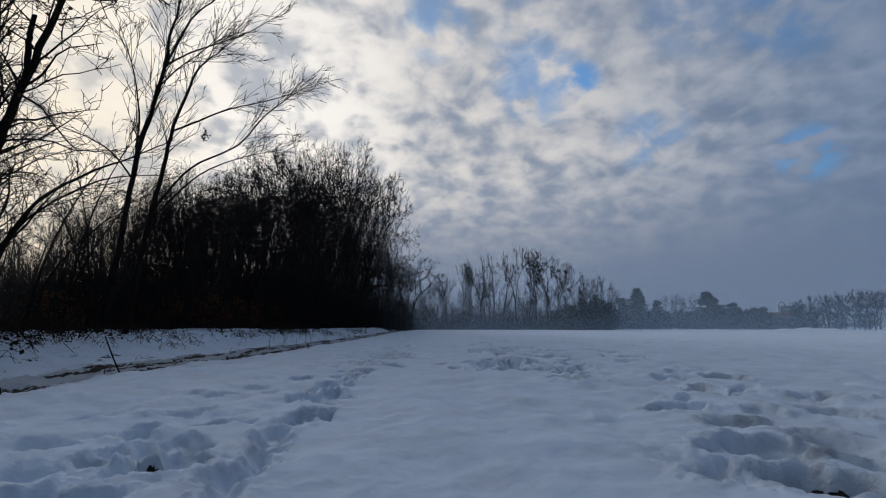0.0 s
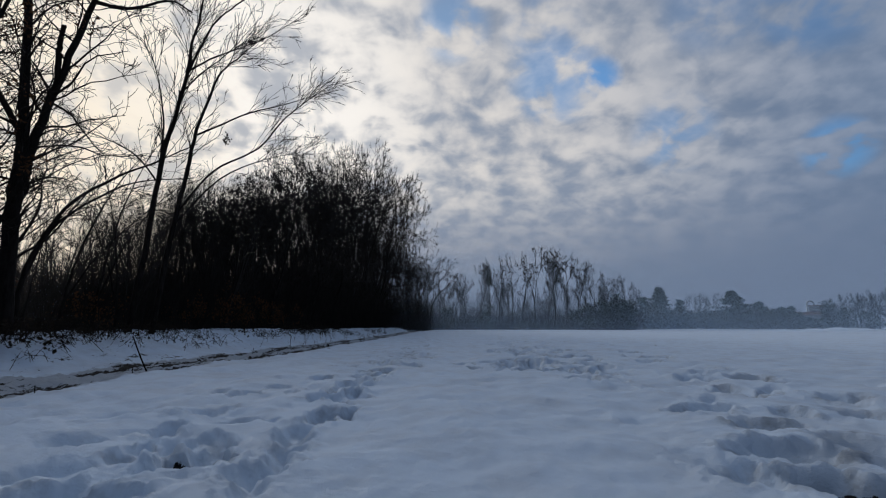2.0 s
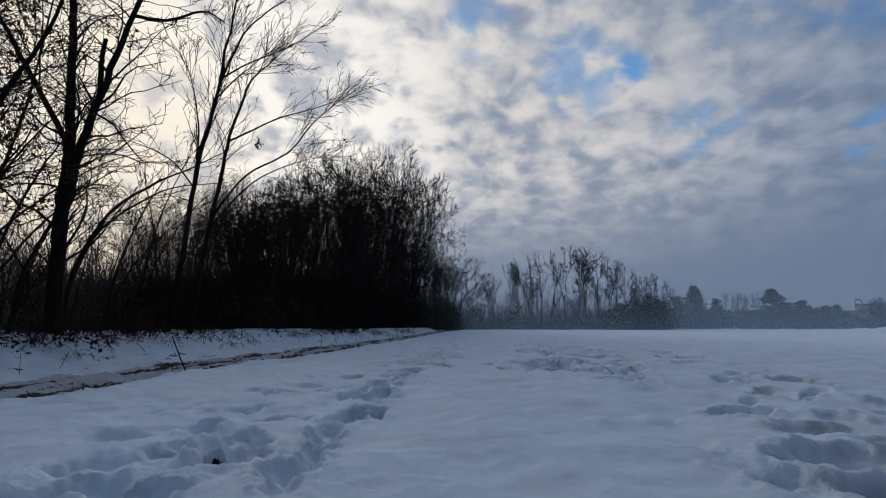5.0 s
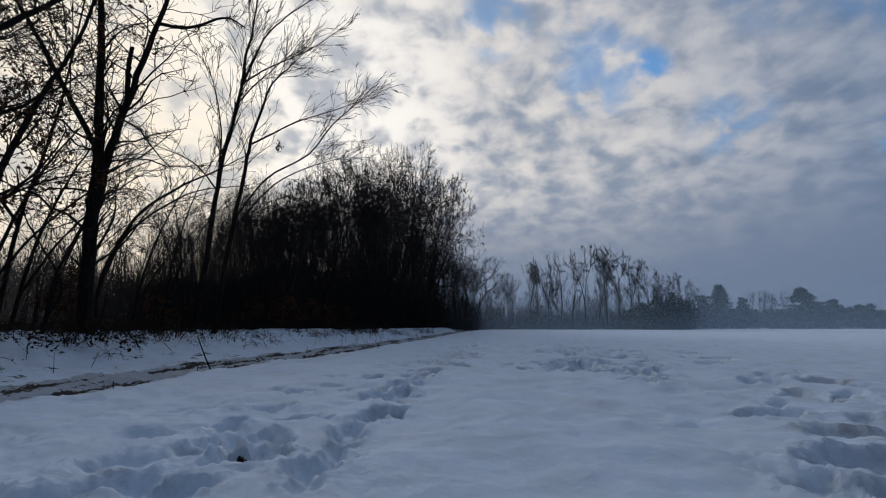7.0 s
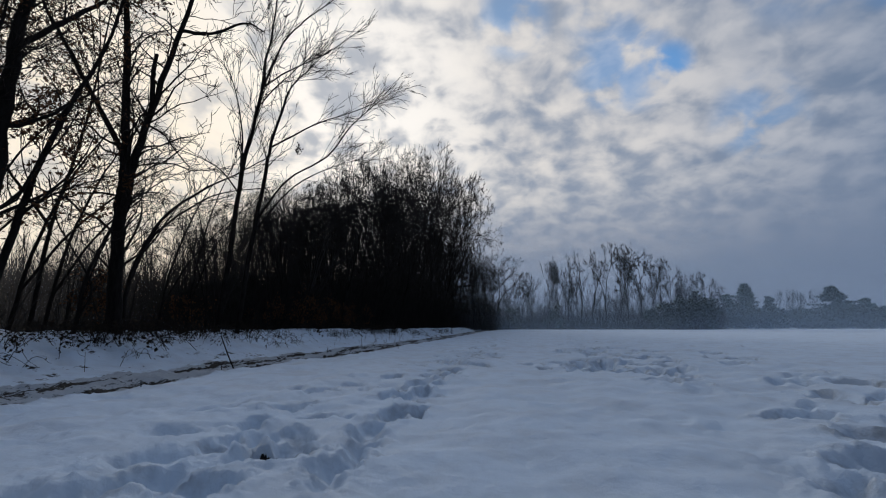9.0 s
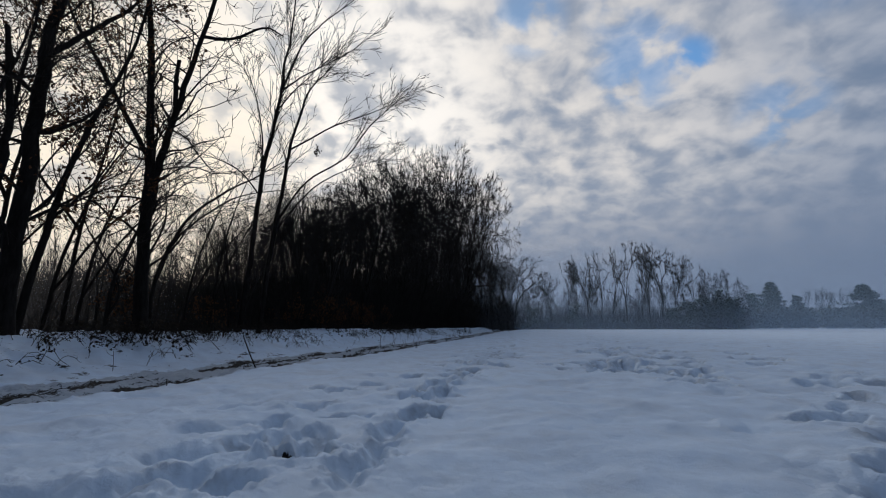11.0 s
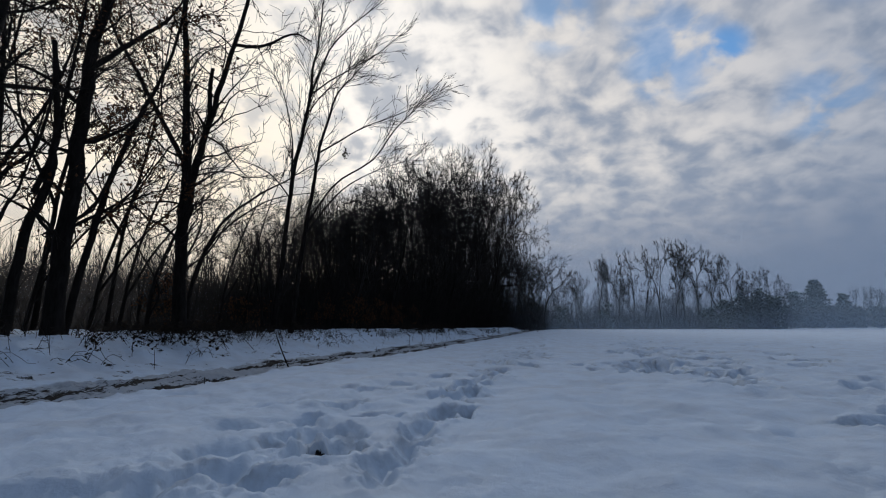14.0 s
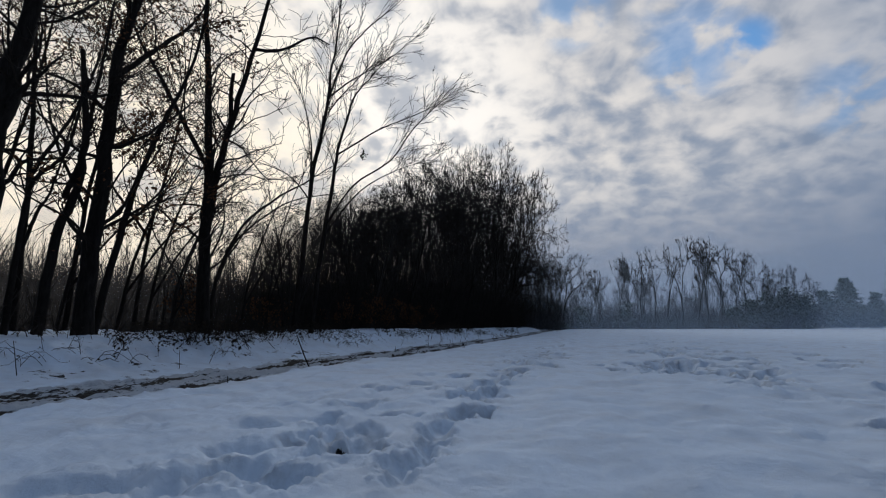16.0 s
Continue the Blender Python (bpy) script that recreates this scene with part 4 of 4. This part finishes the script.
def box(name, lo, hi, mat, parent=None, label="", bevel=0.03):
    bm = bmesh.new()
    bmesh.ops.create_cube(bm, size=1)
    for q in bm.verts:
        q.co = Vector([(a + b) / 2 + c * (b - a) for a, b, c in zip(lo, hi, q.co)])
    bmesh.ops.bevel(bm, geom=bm.edges[:], offset=bevel, segments=1, affect="EDGES")
    me = bpy.data.meshes.new(name)
    bm.to_mesh(me)
    bm.free()
    me.materials.append(mat)
    ob = new(name, me)
    ob.parent = parent
    if label:
        tagged(ob, label)
    return ob


def build_farm():
    x, y, z = place(-36.7, 215)
    root = thing("building", pose(x, y, z, 0, 0, -36.7), "grey block-shaped building with a bent pipe on its roof", "building")
    wall = box("wall", (-3.4, 0, 0), (3.4, 6, 8.2), RENDERED_WALL, root)
    box("roof", (-3.6, -0.2, 8.2), (3.6, 6.2, 8.5), ROOF_TILE, root)
    for i in range(3):
        box("window", (-2.6 + 2.0 * i, -0.05, 5.2), (-1.5 + 2.0 * i, 0.06, 6.6), WINDOW_GLASS, wall)
    t = Tubes()
    a = np.linspace(0, math.pi, 12)
    t.add(np.vstack([[(-3.9, 1, 3), (-3.9, 1, 9)], np.column_stack([-2.9 - np.cos(a) * 1.0, np.ones(12), 9 + np.sin(a) * 1.1]), [(-1.9, 1, 8.5)]]), np.full(15, 0.28), 8)
    t.make("pipe", STEEL, root, "bent steel pipe")
    x, y, z = place(-34.9, 212)
    shed = thing("shed", pose(x, y, z, 0, 0, -34.9), "low shed with a shallow roof beyond the hedge", "building")
    box("wall", (-8, 0, 0), (6, 6, 5.0), RENDERED_WALL, shed)
    roof = mesh_object("roof", [(-8.4, -0.4, 4.9), (6.4, -0.4, 4.9), (6.4, 6.4, 4.9), (-8.4, 6.4, 4.9), (-8.4, 3, 6.2), (6.4, 3, 6.2)],
                       [(0, 1, 5, 4), (2, 3, 4, 5), (0, 4, 3), (1, 2, 5), (3, 2, 1, 0)], ROOF_TILE, shed, "", False)
    box("chimney", (-6.3, 2.4, 5.6), (-5.4, 3.3, 7.6), ROOF_TILE, roof)


build_farm()


# ------------------------------------------------------------------ ivy-grown bushes under the far trees
def ivy_bush(az, dist, tall, wide, seed):
    rng = np.random.RandomState(seed)
    x, y, z = place(az, dist)
    root = thing("bush", pose(x, y, z - 0.1, 0, 0, az), "dark ivy-grown bush under the far trees", "bush", "bushes across the field")
    t, v, f = Tubes(), [], []
    for i in range(int(6 + tall * 2.2)):
        a, g = rng.uniform(0, 6.28), rng.uniform(0.12, 1.0)
        q = (math.cos(a) * wide * rng.uniform(0.1, 1) * (1.15 - g * 0.75), math.sin(a) * wide * 0.8, tall * g)
        t.add([(q[0] * 0.1, q[1] * 0.1, 0), (q[0] * 0.6, q[1] * 0.5, q[2] * 0.6), q], (0.1, 0.07, 0.03), 4)
        clump(rng, v, f, q, wide * 0.6, tall * 0.2, 90, 0.19)
    t.make("stem", FOREST, root)
    tagged(mesh_object("foliage", np.array(v), f, HEDGE, root, "", False), kind="stuff")


for i, (az, tall, wide) in enumerate(((-3.0, 5.6, 2.2), (1.8, 4.5, 2.4), (-13.6, 4.5, 2.6), (-15.2, 5.5, 2.6), (-16.6, 6.5, 2.8), (-18.0, 7.2, 2.8), (-19.3, 6.2, 2.4))):
    ivy_bush(az, 113 + (i % 3), tall, wide, 200 + i)
for i, (az, tall, wide) in enumerate(((-38.4, 6.0, 3.5), (-37.3, 8.0, 3.0), (-40.0, 5.0, 3.5), (-42.2, 4.5, 3.5), (-44.6, 4.0, 3.5))):
    ivy_bush(az, 184, tall, wide, 220 + i)


# ------------------------------------------------------------------ growth on the bank
def bramble(seed, canes, reach, leaf, leafy=4):
    """Arching canes with a few withered leaves."""
    rng = np.random.RandomState(seed)
    root = thing("bramble", pose(0, 0, -200), "snow-dusted bramble with dark withered leaves on the bank", "bramble", "brambles on the bank")
    lv = Leaves(rng)
    for i in range(canes):
        a = rng.uniform(0, 6.28)
        l = reach * rng.uniform(0.5, 1.1)
        x, y = rng.normal(size=2) * 0.25
        p = spline([(x, y, -0.03), (x + math.cos(a) * l * 0.35, y + math.sin(a) * l * 0.35, l * 0.42 * rng.uniform(0.5, 1)), (x + math.cos(a) * l * 0.8, y + math.sin(a) * l * 0.8, l * 0.25 * rng.uniform(0.2, 1)),
                    (x + math.cos(a) * l, y + math.sin(a) * l, 0.02)], 8)
        t = Tubes()
        t.add(p + rng.normal(size=p.shape) * 0.008, np.linspace(0.007, 0.003, 8), 3)
        t.make("cane", TWIG, root)
        for q in p[2:]:
            for _ in range(rng.randint(0, leafy)):
                lv.add(q + rng.normal(size=3) * 0.05, leaf * rng.uniform(0.6, 1.3))
    tagged(lv.make("foliage", BRAMBLE_LEAF, root, "dark withered leaves"), kind="stuff")
    return root


def build_brambles():
    rng = np.random.RandomState(12)
    kinds = [bramble(300 + i, 10 + 2 * i, 1.05 + 0.12 * i, 0.085) for i in range(4)]
    for i in range(92):
        y = 7.0 + 39 * (i / 92) ** 1.35 + rng.uniform(-0.4, 0.4)
        e = rng.uniform(1.3, 3.0) if rng.rand() < 0.8 or y < 13 else rng.uniform(0.7, 1.4)
        if lattice(np.array([y * 0.55]), np.array([3.3]))[0] < 0.42:
            continue        # bare snow between the clumps
        x = path_middle(y) - 1.1 - e
        size = rng.uniform(0.55, 1.1)
        copy_thing(kinds[i % 4], pose(x, y, height(x, y), 0, 0, rng.uniform(0, 360)) @ Matrix.Scale(float(size), 4))
    bare = [bramble(320 + i, 6 + i, 0.8 + 0.1 * i, 0.05, 2) for i in range(3)]
    for i in range(26):
        y = 4.5 + 12 * (i + rng.rand()) / 26
        x = path_middle(y) - 1.1 - rng.uniform(0.5, 2.8)
        ob = copy_thing(bare[i % 3], pose(x, y, height(x, y), 0, 0, rng.uniform(0, 360)) @ Matrix.Scale(float(rng.uniform(0.6, 1.2)), 4))
        tagged(ob, "almost leafless bramble canes arching out of the snow")
    for b in kinds + bare:
        for o in [b, *b.children]:
            bpy.data.objects.remove(o)


build_brambles()


def stalk(x, y, tall, dx, dy, r, seed, label, forks=0):
    """A dead stem standing out of the snow."""
    rng = np.random.RandomState(seed)
    root = thing("stalk", pose(x, y, height(x, y) - 0.08), label, "stick", "dead stalks in the snow")
    t = Tubes()
    p = spline([(0, 0, 0), (dx * 0.5 + rng.normal() * 0.01, dy * 0.5, tall * 0.55), (dx, dy, tall + 0.08)], 7)
    t.add(p, np.linspace(r, r * 0.6, 7), 6)
    stem = t.make("stem", TWIG, root)
    for i in range(forks):
        j = rng.randint(2, 6)
        t = Tubes()
        q = wander(rng, tuple(p[j]), sideways(rng, (dx, dy, tall), rng.uniform(30, 70)), tall * rng.uniform(0.25, 0.55), 4, 0.15, 0.05)
        t.add(q, np.linspace(r * 0.55, r * 0.25, 5), 4)
        t.make("side_shoot", TWIG, stem)
    return root


stalk(-5.39, 8.1, 0.62, -0.25, -0.16, 0.014, 401, "dark leaning stick stuck in the snow beside the track")
stalk(-5.18, 5.72, 0.09, -0.03, 0.0, 0.009, 402, "short dark stub of a stick in the snow")
stalk(-5.32, 7.55, 0.10, 0.02, 0.0, 0.008, 403, "short thin stub of a stick in the snow")


def build_stalks():
    rng = np.random.RandomState(14)
    for i in range(70):
        y = 2.2 + 36 * rng.rand() ** 1.5
        x = path_middle(y) - 1.15 - rng.uniform(0.2, 2.2)
        stalk(x, y, rng.uniform(0.15, 0.5), rng.normal() * 0.12, rng.normal() * 0.1, rng.uniform(0.004, 0.007), 410 + i, "thin dead weed stalk standing in the snow", rng.randint(0, 4))
    for i in range(34):
        y = 14 + 34 * rng.rand()
        x = path_middle(y) + rng.normal() * 0.35 + rng.choice([-0.9, 0.95])
        stalk(x, y, rng.uniform(0.15, 0.4), rng.normal() * 0.15, rng.normal() * 0.1, rng.uniform(0.006, 0.010), 600 + i, "dead grass stalks beside the muddy track", rng.randint(2, 5))


build_stalks()


def beech_shrub(az, dist, tall, seed):
    """A low shrub that keeps its russet leaves in winter."""
    rng = np.random.RandomState(seed)
    x, y, z = place(az, dist)
    root = thing("shrub", pose(x, y, z - 0.05, 0, 0, az), "low shrub with russet winter leaves at the wood's edge", "shrub", "russet shrubs")
    lv, levels = Leaves(rng), [Tubes(), Tubes(), Tubes()]
    st = dict(SAPLING, leafy=0.8, dense=(3.5, 2.5, 1), reach=(0.8, 0.4, 0.2))
    for i in range(4):
        p = wander(rng, (rng.normal() * 0.2, rng.normal() * 0.2, 0), (rng.normal() * 0.3, rng.normal() * 0.3, 1), tall * rng.uniform(0.6, 1), 6, 0.1, 0.02)
        levels[2].add(p, np.linspace(0.016, 0.005, 7), 5)
        branch_out(rng, p, 0.01, tall, 0, 1, levels, st, lv)
    joined(levels, "stem", TWIG, root, "", "stuff")
    tagged(lv.make("foliage", DEAD_LEAF, root, "russet withered leaves"), kind="stuff")


for i, (az, dist, tall) in enumerate(((25.0, 23.5, 1.6), (27.5, 21.5, 1.7), (22.6, 26, 1.4), (47.4, 15.4, 1.6), (39.5, 18.0, 1.3), (20.5, 29, 1.6), (30.5, 21, 1.2))):
    beech_shrub(az, dist, tall, 500 + i)


# ------------------------------------------------------------------ mist
def mist_ring(name, radius, start, end, top, density, tone=(0.55, 0.69, 0.86), thin_end=7):
    """A sheet of mist round the camera's side of the field; it thins out over thin_end degrees, at its end or, where negative, its start."""
    q = [radians(end), radians(end - thin_end)] if thin_end > 0 else [radians(start), radians(start - thin_end)]
    fade = (0, -math.sin(q[0]) * radius, -math.sin(q[1]) * radius) if thin_end > 0 else (1, math.cos(q[0]) * radius, math.cos(q[1]) * radius)
    mat = make_mist_material(name + "_droplets", top, density, tone, fade)
    a = np.radians(np.linspace(start, end, 60))
    v = [(-math.sin(q) * radius, math.cos(q) * radius, h) for q in a for h in (-0.3, top)]
    f = [(2 * i, 2 * i + 2, 2 * i + 3, 2 * i + 1) for i in range(59)]
    ob = mesh_object(name, v, f, mat)
    ob.visible_shadow = False
    return tagged(ob, "thin pale ground mist over the distance", "mist", kind="structure")


mist_ring("mist", 106, -60, 10, 28, 0.14)
mist_ring("mist", 100, -60, 9, 8, 0.15)
mist_ring("mist", 168, -60, 20, 40, 0.21)
mist_ring("mist", 19, 38, 82, 8, 0.06, (0.62, 0.57, 0.52), -10)
mist_ring("mist", 27, 33, 82, 12, 0.17, (0.62, 0.57, 0.52), -14)
mist_ring("mist", 70, -60, 11, 26, 0.05)
